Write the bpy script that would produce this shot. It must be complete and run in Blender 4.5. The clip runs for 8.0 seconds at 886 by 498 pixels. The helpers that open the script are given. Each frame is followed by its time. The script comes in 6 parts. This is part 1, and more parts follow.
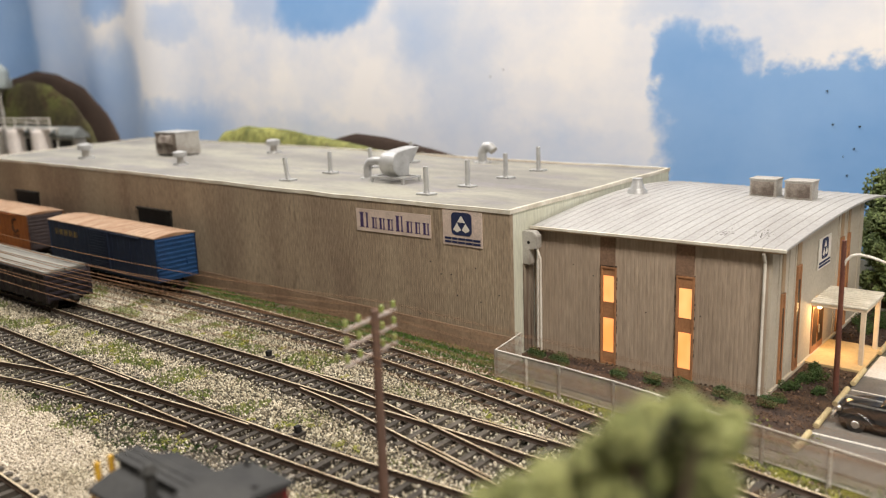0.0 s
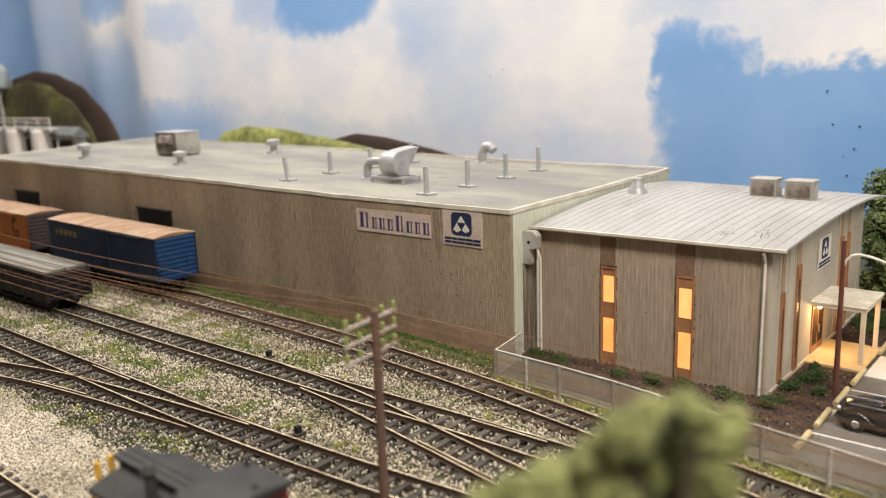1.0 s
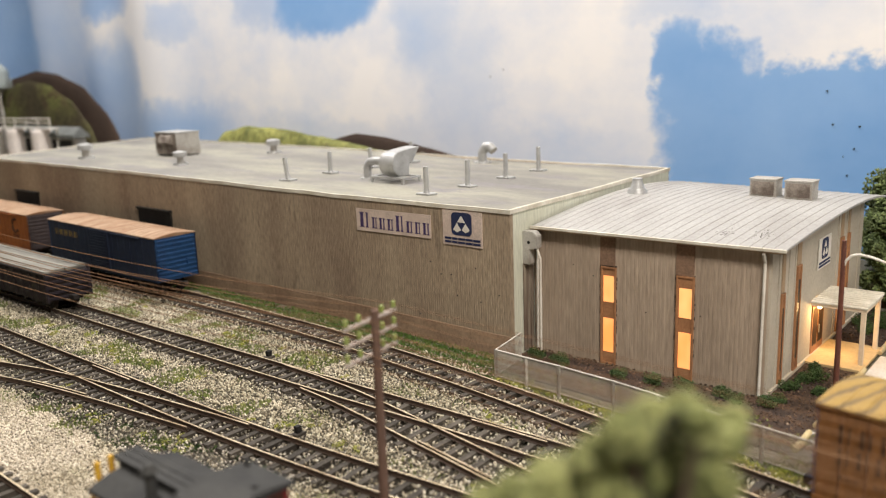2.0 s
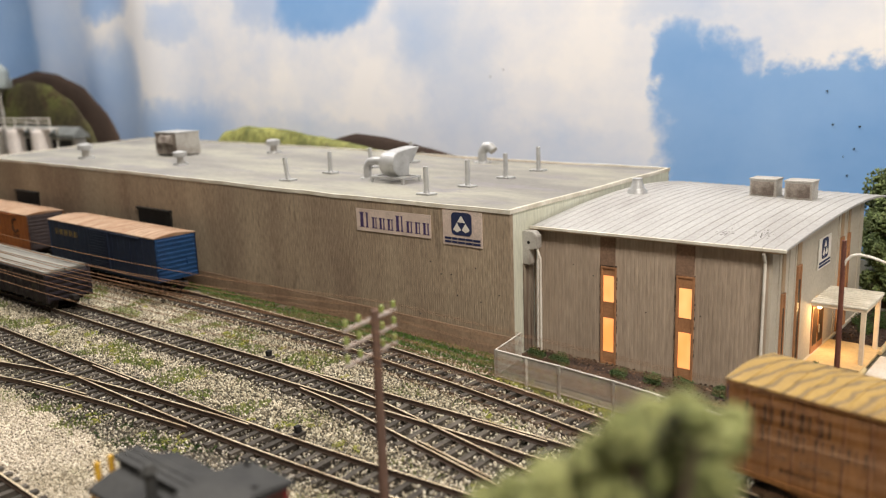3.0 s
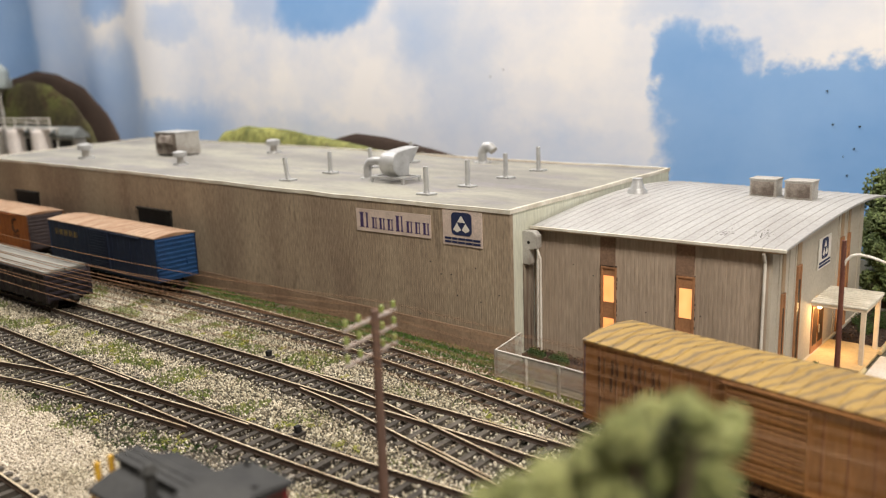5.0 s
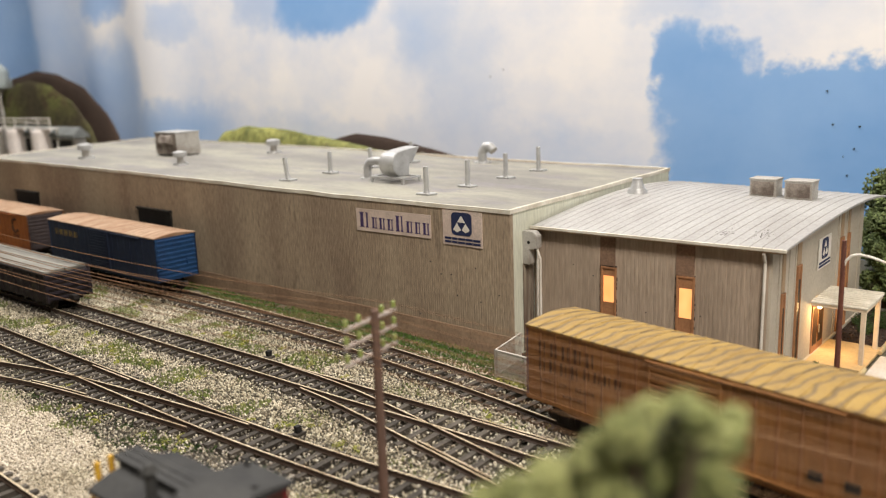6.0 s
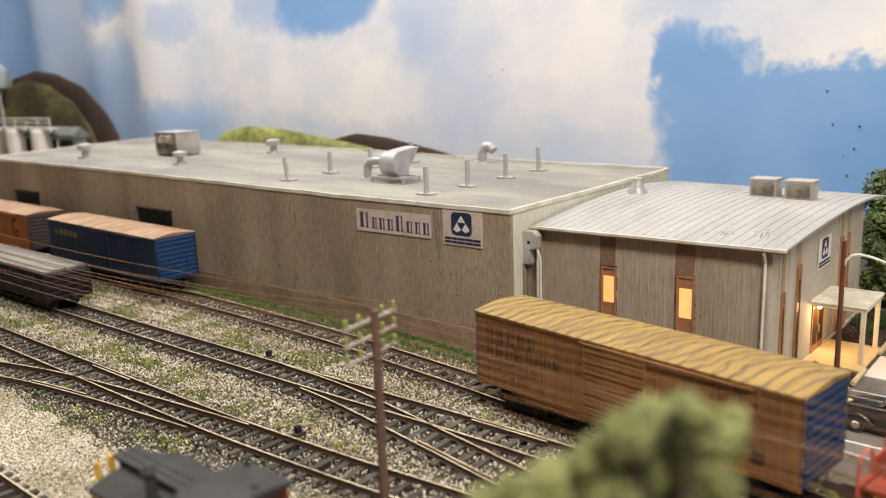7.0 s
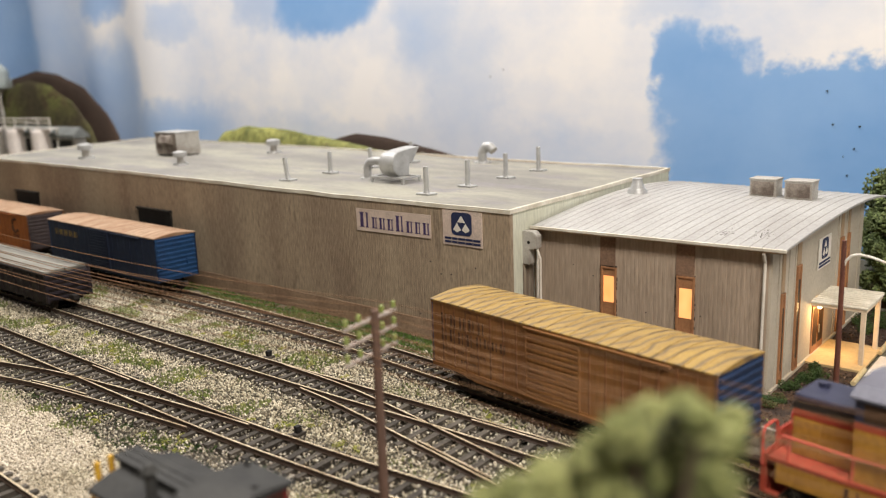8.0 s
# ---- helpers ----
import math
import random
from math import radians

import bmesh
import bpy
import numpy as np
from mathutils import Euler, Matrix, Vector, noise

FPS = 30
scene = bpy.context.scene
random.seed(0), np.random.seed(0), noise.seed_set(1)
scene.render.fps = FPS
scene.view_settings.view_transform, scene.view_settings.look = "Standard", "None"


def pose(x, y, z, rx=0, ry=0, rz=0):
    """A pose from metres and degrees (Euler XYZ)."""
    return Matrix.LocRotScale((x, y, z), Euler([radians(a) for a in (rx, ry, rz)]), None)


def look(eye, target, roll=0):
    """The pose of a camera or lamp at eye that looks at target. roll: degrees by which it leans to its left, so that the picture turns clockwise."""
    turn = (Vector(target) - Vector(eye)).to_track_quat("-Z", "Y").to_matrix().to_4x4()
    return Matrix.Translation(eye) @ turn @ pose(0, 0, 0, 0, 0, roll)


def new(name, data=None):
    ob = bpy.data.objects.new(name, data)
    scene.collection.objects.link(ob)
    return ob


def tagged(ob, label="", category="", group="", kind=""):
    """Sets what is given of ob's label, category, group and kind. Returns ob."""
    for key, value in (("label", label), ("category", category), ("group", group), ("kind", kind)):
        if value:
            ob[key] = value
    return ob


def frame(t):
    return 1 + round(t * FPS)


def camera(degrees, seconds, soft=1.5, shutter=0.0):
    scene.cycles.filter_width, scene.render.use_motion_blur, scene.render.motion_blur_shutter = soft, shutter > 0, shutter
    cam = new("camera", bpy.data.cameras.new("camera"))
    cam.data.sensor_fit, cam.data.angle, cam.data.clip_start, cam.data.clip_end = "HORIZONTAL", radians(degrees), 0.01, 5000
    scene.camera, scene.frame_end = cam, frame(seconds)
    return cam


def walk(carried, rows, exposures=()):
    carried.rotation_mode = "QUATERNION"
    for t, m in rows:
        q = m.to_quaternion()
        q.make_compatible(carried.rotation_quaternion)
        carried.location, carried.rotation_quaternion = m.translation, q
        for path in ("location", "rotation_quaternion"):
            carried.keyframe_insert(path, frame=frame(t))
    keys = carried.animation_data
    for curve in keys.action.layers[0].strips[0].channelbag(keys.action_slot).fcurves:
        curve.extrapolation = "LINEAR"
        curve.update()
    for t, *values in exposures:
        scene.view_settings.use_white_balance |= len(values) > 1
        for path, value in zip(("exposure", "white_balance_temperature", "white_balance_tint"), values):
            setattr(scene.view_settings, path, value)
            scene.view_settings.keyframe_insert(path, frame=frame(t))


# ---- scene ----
MM = 0.001

# ---- camera: stands still on a shelf-top tripod ----
cam = camera(57.3, 8.0, 1.2, 0.5)
EYE = (0.2681, -0.3735, 0.1652)
AIM = (-0.7868, 0.8607, -0.1809)
walk(cam, [(0.0, look(EYE, AIM, -2.1)), (8.0, look(EYE, AIM, -2.1))])
cam.data.dof.use_dof = True
cam.data.dof.focus_distance = 0.47
cam.data.dof.aperture_fstop = 9.5

# ---- light: ceiling tubes of the layout room ----
world = bpy.data.worlds.new("room_dark")
world.use_nodes = True
world.node_tree.nodes["Background"].inputs[0].default_value = (0.9, 0.95, 1.0, 1)
world.node_tree.nodes["Background"].inputs[1].default_value = 0.05
scene.world = world


def tube_light(x, y, z, sx, sy, watts, colour):
    lamp = bpy.data.lights.new("ceiling_light", "AREA")
    lamp.shape, lamp.size, lamp.size_y = "RECTANGLE", sx, sy
    lamp.energy, lamp.color = watts, colour
    ob = new("ceiling_light", lamp)
    ob.matrix_world = pose(x, y, z)
    return ob


tube_light(0.66, -0.48, 0.90, 0.7, 0.22, 19.0, (1.0, 0.925, 0.85))
tube_light(-0.62, 0.08, 1.18, 1.2, 0.16, 23.5, (1.0, 0.96, 0.935))
scene.view_settings.exposure = 0.0


# ---- materials ----
def nodes_of(name):
    m = bpy.data.materials.new(name)
    m.use_nodes = True
    t = m.node_tree
    return m, t, t.nodes, t.links, t.nodes["Principled BSDF"]


def math_node(t, op, a, b=None, clamp=False):
    n = t.nodes.new("ShaderNodeMath")
    n.operation, n.use_clamp = op, clamp
    for i, v in enumerate((a, b)):
        if v is None:
            continue
        if isinstance(v, (int, float)):
            n.inputs[i].default_value = v
        else:
            t.links.new(v, n.inputs[i])
    return n.outputs[0]


def ramp(t, fac, stops):
    n = t.nodes.new("ShaderNodeValToRGB")
    while len(n.color_ramp.elements) < len(stops):
        n.color_ramp.elements.new(0.5)
    for e, (p, c) in zip(n.color_ramp.elements, stops):
        e.position, e.color = p, (*c, 1)
    t.links.new(fac, n.inputs[0])
    return n.outputs[0]


def blend(t, fac, a, b, mode="MIX"):
    n = t.nodes.new("ShaderNodeMix")
    n.data_type, n.blend_type = "RGBA", mode
    for sock, v in ((n.inputs[0], fac), (n.inputs[6], a), (n.inputs[7], b)):
        if isinstance(v, (int, float)):
            sock.default_value = v
        elif isinstance(v, tuple):
            sock.default_value = (*v, 1)
        else:
            t.links.new(v, sock)
    return n.outputs[2]


def noise_tex(t, coord, scale, stretch=(1, 1, 1), detail=4.0, rough=0.6, out=0):
    mp = t.nodes.new("ShaderNodeMapping")
    mp.inputs["Scale"].default_value = stretch
    t.links.new(coord, mp.inputs[0])
    n = t.nodes.new("ShaderNodeTexNoise")
    n.inputs["Scale"].default_value = scale
    n.inputs["Detail"].default_value = detail
    n.inputs["Roughness"].default_value = rough
    t.links.new(mp.outputs[0], n.inputs["Vector"])
    return n.outputs[out]


def surface(name, base, other, rough=0.8, metal=0.0, big=25, fine=700, stretch=(1, 1, 1), lo=0.4, hi=0.65,
            grain=0.25, bump=0.15, spots=None, drips=None, pieces=0.0, island=0.0, spec=0.3):
    """Two colours in stains, fine grain over them, spots of a third colour, relief."""
    m, t, nodes, links, bsdf = nodes_of(name)
    coord = nodes.new("ShaderNodeTexCoord").outputs["Object"]
    a = noise_tex(t, coord, big, stretch)
    col = ramp(t, a, [(lo, base), (hi, other)])
    b = noise_tex(t, coord, fine, stretch, 3.0)
    if spots:
        c = noise_tex(t, coord, big * 2.3, stretch, 6.0, 0.7)
        f = ramp(t, c, [(spots[1], (0, 0, 0)), (spots[1] + 0.1, (1, 1, 1))])
        col = blend(t, f, col, spots[0])
    if drips:
        c = noise_tex(t, coord, drips[2], (1, 1, 0.16), 5.0, 0.65)
        f = ramp(t, c, [(drips[1], (0, 0, 0)), (drips[1] + 0.09, (1, 1, 1))])
        col = blend(t, f, col, drips[0])
    g = ramp(t, b, [(0.3, (1 - grain,) * 3), (0.7, (1 + grain * 0.6,) * 3)])
    col = blend(t, 1.0, col, g, "MULTIPLY")
    if pieces:
        r = nodes.new("ShaderNodeObjectInfo").outputs["Random"]
        col = blend(t, 1.0, col, ramp(t, r, [(0, (1 - pieces,) * 3), (1, (1 + pieces * 0.5,) * 3)]), "MULTIPLY")
    if island:
        r = nodes.new("ShaderNodeNewGeometry").outputs["Random Per Island"]
        col = blend(t, 1.0, col, ramp(t, r, [(0, (1 - island,) * 3), (1, (1 + island * 0.5,) * 3)]), "MULTIPLY")
    links.new(col, bsdf.inputs["Base Color"])
    bsdf.inputs["Roughness"].default_value = rough
    bsdf.inputs["Metallic"].default_value = metal
    bsdf.inputs["Specular IOR Level"].default_value = spec
    if bump:
        bn = nodes.new("ShaderNodeBump")
        bn.inputs["Strength"].default_value = bump
        bn.inputs["Distance"].default_value = 0.0006
        links.new(b, bn.inputs["Height"])
        links.new(bn.outputs[0], bsdf.inputs["Normal"])
    return m


def glowing(name, colour, strength, colour2=None, scale=60):
    m, t, nodes, links, bsdf = nodes_of(name)
    bsdf.inputs["Base Color"].default_value = (*colour, 1)
    bsdf.inputs["Emission Strength"].default_value = strength
    coord = nodes.new("ShaderNodeTexCoord").outputs["Object"]
    n = noise_tex(t, coord, scale, (1, 1, 0.6), 2.0)
    links.new(ramp(t, n, [(0.35, colour), (0.65, colour2 or colour)]), bsdf.inputs["Emission Color"])
    return m


M_SIDING = surface("weathered_grey_brown_siding", (0.375, 0.295, 0.205), (0.25, 0.185, 0.13), big=17, fine=700, stretch=(1, 1, 0.22),
                   lo=0.40, hi=0.66, grain=0.34, spots=((0.13, 0.095, 0.07), 0.64), drips=((0.085, 0.066, 0.052), 0.645, 48))
M_FOOT = surface("rust_stained_concrete", (0.36, 0.25, 0.165), (0.24, 0.155, 0.10), big=22, fine=500, grain=0.25)
M_ENDWALL = surface("pale_green_grey_paint", (0.68, 0.69, 0.57), (0.58, 0.58, 0.46), big=30, fine=700, stretch=(1, 1, 0.15),
                    spots=((0.24, 0.18, 0.14), 0.68), grain=0.15)
M_ROOF = surface("grey_tar_roof_with_stains", (0.32, 0.305, 0.245), (0.20, 0.19, 0.172), big=11, fine=350, stretch=(0.6, 1.5, 1),
                 lo=0.38, hi=0.60, grain=0.14, spots=((0.215, 0.20, 0.20), 0.54), rough=0.7)
M_COPING = surface("off_white_coping", (0.72, 0.68, 0.58), (0.55, 0.50, 0.40), big=60, fine=900, grain=0.12)
M_ANNEX = surface("taupe_ribbed_siding", (0.425, 0.335, 0.25), (0.34, 0.265, 0.195), big=30, fine=800, stretch=(1, 1, 0.12), grain=0.2,
                  spots=((0.19, 0.15, 0.115), 0.7), drips=((0.20, 0.155, 0.115), 0.66, 90))
M_ANNEX_END = surface("smooth_beige_grey_panel", (0.50, 0.45, 0.36), (0.44, 0.39, 0.31), big=30, fine=600, grain=0.1)
M_METALROOF = surface("weathered_white_metal_roof", (0.40, 0.39, 0.37), (0.325, 0.31, 0.29), big=22, fine=500, stretch=(1.6, 0.6, 1),
                      grain=0.14, spots=((0.20, 0.18, 0.16), 0.68), rough=0.6)
M_BROWNTRIM = surface("stained_brown_trim", (0.40, 0.195, 0.09), (0.30, 0.145, 0.068), big=60, fine=900, grain=0.2)
M_TANPANEL = surface("tan_painted_panel", (0.42, 0.30, 0.185), (0.36, 0.255, 0.155), big=60, fine=900, grain=0.15)
M_GAP = surface("dark_cut_edge", (0.06, 0.045, 0.033), (0.13, 0.10, 0.075), big=150, fine=900)
M_SCUFF = surface("grey_scuffed_metal", (0.22, 0.205, 0.19), (0.15, 0.14, 0.13), big=150, fine=900)
M_DARKBAND = surface("brown_panel_above_window", (0.25, 0.155, 0.10), (0.19, 0.12, 0.08), big=60, fine=900)
M_BLACK = surface("sooty_black", (0.012, 0.011, 0.010), (0.022, 0.02, 0.018), big=60, fine=800, rough=0.7)
M_GALV = surface("dull_silver_paint", (0.50, 0.50, 0.49), (0.36, 0.355, 0.34), big=90, fine=900, grain=0.12, rough=0.45, metal=0.35)
M_HVAC = surface("grimy_grey_sheet_metal", (0.45, 0.43, 0.39), (0.30, 0.27, 0.23), big=60, fine=900, grain=0.2, rough=0.6,
                 spots=((0.20, 0.15, 0.11), 0.66))
M_GRIME = surface("sooty_vent_face", (0.30, 0.26, 0.22), (0.14, 0.11, 0.09), big=70, fine=900, lo=0.42, hi=0.6)
M_WHITE = surface("off_white_paint", (0.76, 0.72, 0.64), (0.64, 0.59, 0.50), big=90, fine=900, grain=0.08)
M_TIE = surface("creosoted_wood", (0.050, 0.042, 0.034), (0.092, 0.078, 0.061), big=200, fine=1500, stretch=(1, 0.3, 1), pieces=0.35)
M_RAIL = surface("rusty_rail_side", (0.070, 0.044, 0.030), (0.048, 0.032, 0.023), big=120, fine=1500, rough=0.7)
M_RAILHEAD = surface("worn_bright_rail_head", (0.66, 0.55, 0.37), (0.42, 0.32, 0.195), big=45, fine=900, lo=0.42, hi=0.62, rough=0.42, metal=0.35, bump=0.02, spots=((0.16, 0.10, 0.06), 0.60))
M_DIRT = surface("grey_brown_cinder_ground", (0.165, 0.15, 0.105), (0.085, 0.075, 0.052), big=30, fine=650, grain=0.55, bump=0.6,
                 spots=((0.30, 0.275, 0.23), 0.6))
M_MULCH = surface("dark_brown_mulch", (0.055, 0.034, 0.024), (0.033, 0.021, 0.015), big=160, fine=900, grain=0.6, bump=0.8)
M_ASPHALT = surface("worn_grey_asphalt", (0.155, 0.14, 0.12), (0.11, 0.098, 0.085), big=40, fine=1200, grain=0.25, bump=0.2)
M_CONCRETE = surface("pale_concrete", (0.66, 0.63, 0.57), (0.55, 0.51, 0.45), big=50, fine=900, grain=0.15)
M_YELLOWCONC = surface("cream_concrete_slab", (0.60, 0.45, 0.235), (0.50, 0.37, 0.19), big=60, fine=900, grain=0.12)
M_GRASS = surface("static_grass", (0.19, 0.245, 0.065), (0.35, 0.36, 0.13), big=40, fine=400, island=0.5, bump=0)
M_GRASS_STRIP = surface("bright_green_turf", (0.085, 0.165, 0.03), (0.15, 0.20, 0.05), big=40, fine=400, island=0.5, bump=0)
M_MOSS = surface("dark_green_moss", (0.055, 0.095, 0.028), (0.11, 0.15, 0.05), big=40, fine=400, island=0.5, bump=0)
M_WEED = surface("yellow_green_foam_weed", (0.33, 0.35, 0.055), (0.42, 0.39, 0.11), big=60, fine=700, island=0.4, bump=0)
M_SHRUB = surface("green_ground_foam", (0.055, 0.10, 0.03), (0.10, 0.15, 0.045), big=200, fine=900, island=0.5, bump=0)
M_POLE = surface("dark_brown_wood_pole", (0.115, 0.065, 0.045), (0.17, 0.11, 0.085), big=60, fine=900, stretch=(1, 1, 0.2))
M_WIRE = surface("copper_brown_wire", (0.23, 0.125, 0.06), (0.17, 0.09, 0.045), big=40, fine=600, bump=0)
M_WALLPAINT = surface("room_wall_paint", (0.50, 0.49, 0.46), (0.46, 0.45, 0.42), big=3, fine=60, grain=0.05)
M_ROOMFLOOR = surface("room_carpet", (0.20, 0.19, 0.18), (0.16, 0.15, 0.14), big=4, fine=200)


def stone_material(name, stops):
    m, t, nodes, links, bsdf = nodes_of(name)
    r = nodes.new("ShaderNodeNewGeometry").outputs["Random Per Island"]
    col = ramp(t, r, stops)
    coord = nodes.new("ShaderNodeTexCoord").outputs["Object"]
    n = noise_tex(t, coord, 18, (1, 1, 1))
    col = blend(t, 1.0, col, ramp(t, n, [(0.33, (0.72, 0.69, 0.60)), (0.55, (1.03, 1.0, 0.96))]), "MULTIPLY")
    links.new(col, bsdf.inputs["Base Color"])
    bsdf.inputs["Roughness"].default_value = 0.85
    return m


M_STONE = stone_material("mixed_ballast_stones", [(0.0, (0.045, 0.038, 0.028)), (0.28, (0.20, 0.17, 0.12)), (0.48, (0.50, 0.44, 0.325)), (1.0, (0.80, 0.765, 0.62))])
M_STONE_DARK = stone_material("dark_ballast_stones", [(0.0, (0.035, 0.03, 0.025)), (0.5, (0.10, 0.085, 0.068)), (0.72, (0.36, 0.32, 0.26)), (1.0, (0.74, 0.70, 0.62))])
M_STONE_LOT = stone_material("white_limestone_gravel", [(0.0, (0.17, 0.135, 0.095)), (0.28, (0.50, 0.44, 0.345)), (1.0, (0.78, 0.725, 0.62))])


def sky_material():
    """Printed cloud backdrop: soft blue openings between warm white clouds."""
    m, t, nodes, links, bsdf = nodes_of("printed_cloud_backdrop")
    coord = nodes.new("ShaderNodeTexCoord").outputs["Object"]
    wob = noise_tex(t, coord, 9, (1, 0, 1.2), 8.0, 0.6, 1)
    wob2 = noise_tex(t, coord, 5.5, (1, 0, 1.3), 7.0, 0.58, 1)
    add = nodes.new("ShaderNodeVectorMath")
    add.operation = "MULTIPLY_ADD"
    links.new(wob, add.inputs[0])
    add.inputs[1].default_value = (0.09, 0.0, 0.08)
    add.inputs[2].default_value = (-0.065, 0.0, -0.0575)
    pos = nodes.new("ShaderNodeVectorMath")
    links.new(coord, pos.inputs[0])
    links.new(add.outputs[0], pos.inputs[1])
    fray = nodes.new("ShaderNodeVectorMath")
    fray.operation = "MULTIPLY_ADD"
    links.new(noise_tex(t, coord, 38, (1, 0, 1.1), 6.0, 0.62, 1), fray.inputs[0])
    fray.inputs[1].default_value = (0.04, 0.0, 0.035)
    links.new(pos.outputs[0], fray.inputs[2])
    pos = fray

    def opening(total, cx, cz, rx, rz, amount, soft, square=False):
        """One rounded opening of blue added to those so far."""
        v = nodes.new("ShaderNodeVectorMath")
        v.operation = "MULTIPLY_ADD"
        links.new(pos.outputs[0], v.inputs[0])
        v.inputs[1].default_value = (1 / rx, 0, 1 / rz)
        v.inputs[2].default_value = (-cx / rx, 0, -cz / rz)
        sq = nodes.new("ShaderNodeVectorMath")
        sq.operation = "MULTIPLY"
        links.new(v.outputs[0], sq.inputs[0])
        links.new(v.outputs[0], sq.inputs[1])
        ln = nodes.new("ShaderNodeVectorMath")
        ln.operation = "LENGTH"
        if square:
            qu = nodes.new("ShaderNodeVectorMath")
            qu.operation = "MULTIPLY"
            links.new(sq.outputs[0], qu.inputs[0])
            links.new(sq.outputs[0], qu.inputs[1])
            sq = qu
        links.new(sq.outputs[0], ln.inputs[0])
        mr = nodes.new("ShaderNodeMapRange")
        mr.interpolation_type = "SMOOTHSTEP"
        mr.inputs[1].default_value, mr.inputs[2].default_value = 1.0 + soft, 1.0 - soft
        mr.inputs[3].default_value, mr.inputs[4].default_value = 0.0, amount
        links.new(ln.outputs["Value"], mr.inputs[0])
        return mr.outputs[0] if total is None else math_node(t, "MAXIMUM", total, mr.outputs[0])
    total = None
    # clear blue openings with fairly crisp cloud edges
    for spot in ((0.2575, 0.02, 0.345, 0.146, 1.0, 0.16, True), (-0.062, 0.158, 0.025, 0.042, 1.0, 0.5), (-0.032, 0.158, 0.036, 0.030, 1.0, 0.5), (-0.565, 0.280, 0.098, 0.052, 1.0, 0.5),
                 (-0.690, 0.285, 0.06, 0.045, 0.55, 0.98), (-0.905, 0.262, 0.045, 0.030, 0.45, 0.98)):
        total = opening(total, *spot)
    # pale blue haze and grey-blue shade in the clouds
    # the blue at x -1.50 also paints in the fold shade of the far end
    for spot in ((-1.120, 0.13, 0.12, 0.115, 0.72, 0.7), (-0.930, 0.085, 0.15, 0.055, 0.75, 0.98), (-1.13, 0.315, 0.09, 0.03, 0.8, 0.95), (-1.50, 0.20, 0.14, 0.2, 0.9, 0.5),
                 (-0.97, 0.20, 0.13, 0.11, 0.12, 0.9), (-1.32, 0.20, 0.13, 0.20, 0.6, 0.8), (-0.335, 0.14, 0.055, 0.11, 0.30, 0.9), (-0.375, 0.225, 0.05, 0.06, 0.38, 0.9), (-0.55, 0.08, 0.45, 0.03, 0.22, 0.9), (-0.075, 0.222, 0.05, 0.02, 0.35, 0.9)):
        total = opening(total, *spot)
    sep = nodes.new("ShaderNodeSeparateColor")
    links.new(wob2, sep.inputs[0])
    cloud = ramp(t, sep.outputs[0], [(0.30, (0.66, 0.73, 0.86)), (0.43, (0.80, 0.815, 0.87)), (0.58, (0.94, 0.91, 0.89))])
    blue = ramp(t, sep.outputs[1], [(0.3, (0.19, 0.385, 0.72)), (0.7, (0.30, 0.49, 0.79))])
    col = blend(t, total, cloud, blue)
    links.new(col, bsdf.inputs["Base Color"])
    bsdf.inputs["Roughness"].default_value = 0.65
    bsdf.inputs["Specular IOR Level"].default_value = 0.2
    return m


M_SKY = sky_material()


# ---- building blocks (all in millimetres) ----
def box(bm, x0, x1, y0, y1, z0, z1, bevel=0.0):
    r = bmesh.ops.create_cube(bm, size=1.0)
    vs = r["verts"]
    for v in vs:
        v.co = Vector((x0 + (v.co.x + 0.5) * (x1 - x0), y0 + (v.co.y + 0.5) * (y1 - y0), z0 + (v.co.z + 0.5) * (z1 - z0)))
    if bevel:
        es = {e for v in vs for e in v.link_edges}
        bmesh.ops.bevel(bm, geom=list(es), offset=bevel, segments=2, profile=0.6, affect="EDGES")


def rod(bm, p, q, r0, r1=None, seg=10):
    """A tapered round bar from p to q."""
    p, q = Vector(p), Vector(q)
    d = q - p
    m = Matrix.Translation((p + q) / 2) @ d.to_track_quat("Z", "Y").to_matrix().to_4x4()
    bmesh.ops.create_cone(bm, cap_ends=True, segments=seg, radius1=r0, radius2=r0 if r1 is None else r1, depth=d.length, matrix=m)


def ball(bm, c, r, sx=1, sy=1, sz=1, sub=2):
    bmesh.ops.create_icosphere(bm, subdivisions=sub, radius=r, matrix=Matrix.Translation(c) @ Matrix.Diagonal((sx, sy, sz, 1)))


def prism(bm, pts, axis, a, b):
    """A closed outline swept along an axis from a to b; pts are the two other coordinates in order."""
    def place(p, s):
        return {"x": (s, p[0], p[1]), "y": (p[0], s, p[1]), "z": (p[0], p[1], s)}[axis]
    lo = [bm.verts.new(place(p, a)) for p in pts]
    hi = [bm.verts.new(place(p, b)) for p in pts]
    n = len(pts)
    fs = [bm.faces.new(lo), bm.faces.new(hi)]
    fs += [bm.faces.new((lo[i], lo[(i + 1) % n], hi[(i + 1) % n], hi[i])) for i in range(n)]
    bmesh.ops.recalc_face_normals(bm, faces=fs)


def link_mesh(name, bm, material, smooth=False):
    bm.transform(Matrix.Diagonal((MM, MM, MM, 1)))
    me = bpy.data.meshes.new(name)
    bm.to_mesh(me)
    bm.free()
    for mt in material if isinstance(material, (list, tuple)) else (material,):
        me.materials.append(mt)
    if smooth:
        me.shade_smooth()
        me.set_sharp_from_angle(angle=radians(38))
    return new(name, me)


def part(name, bm, material, parent, label="", smooth=False):
    ob = link_mesh(name, bm, material, smooth)
    ob.parent = parent
    return tagged(ob, label) if label else ob


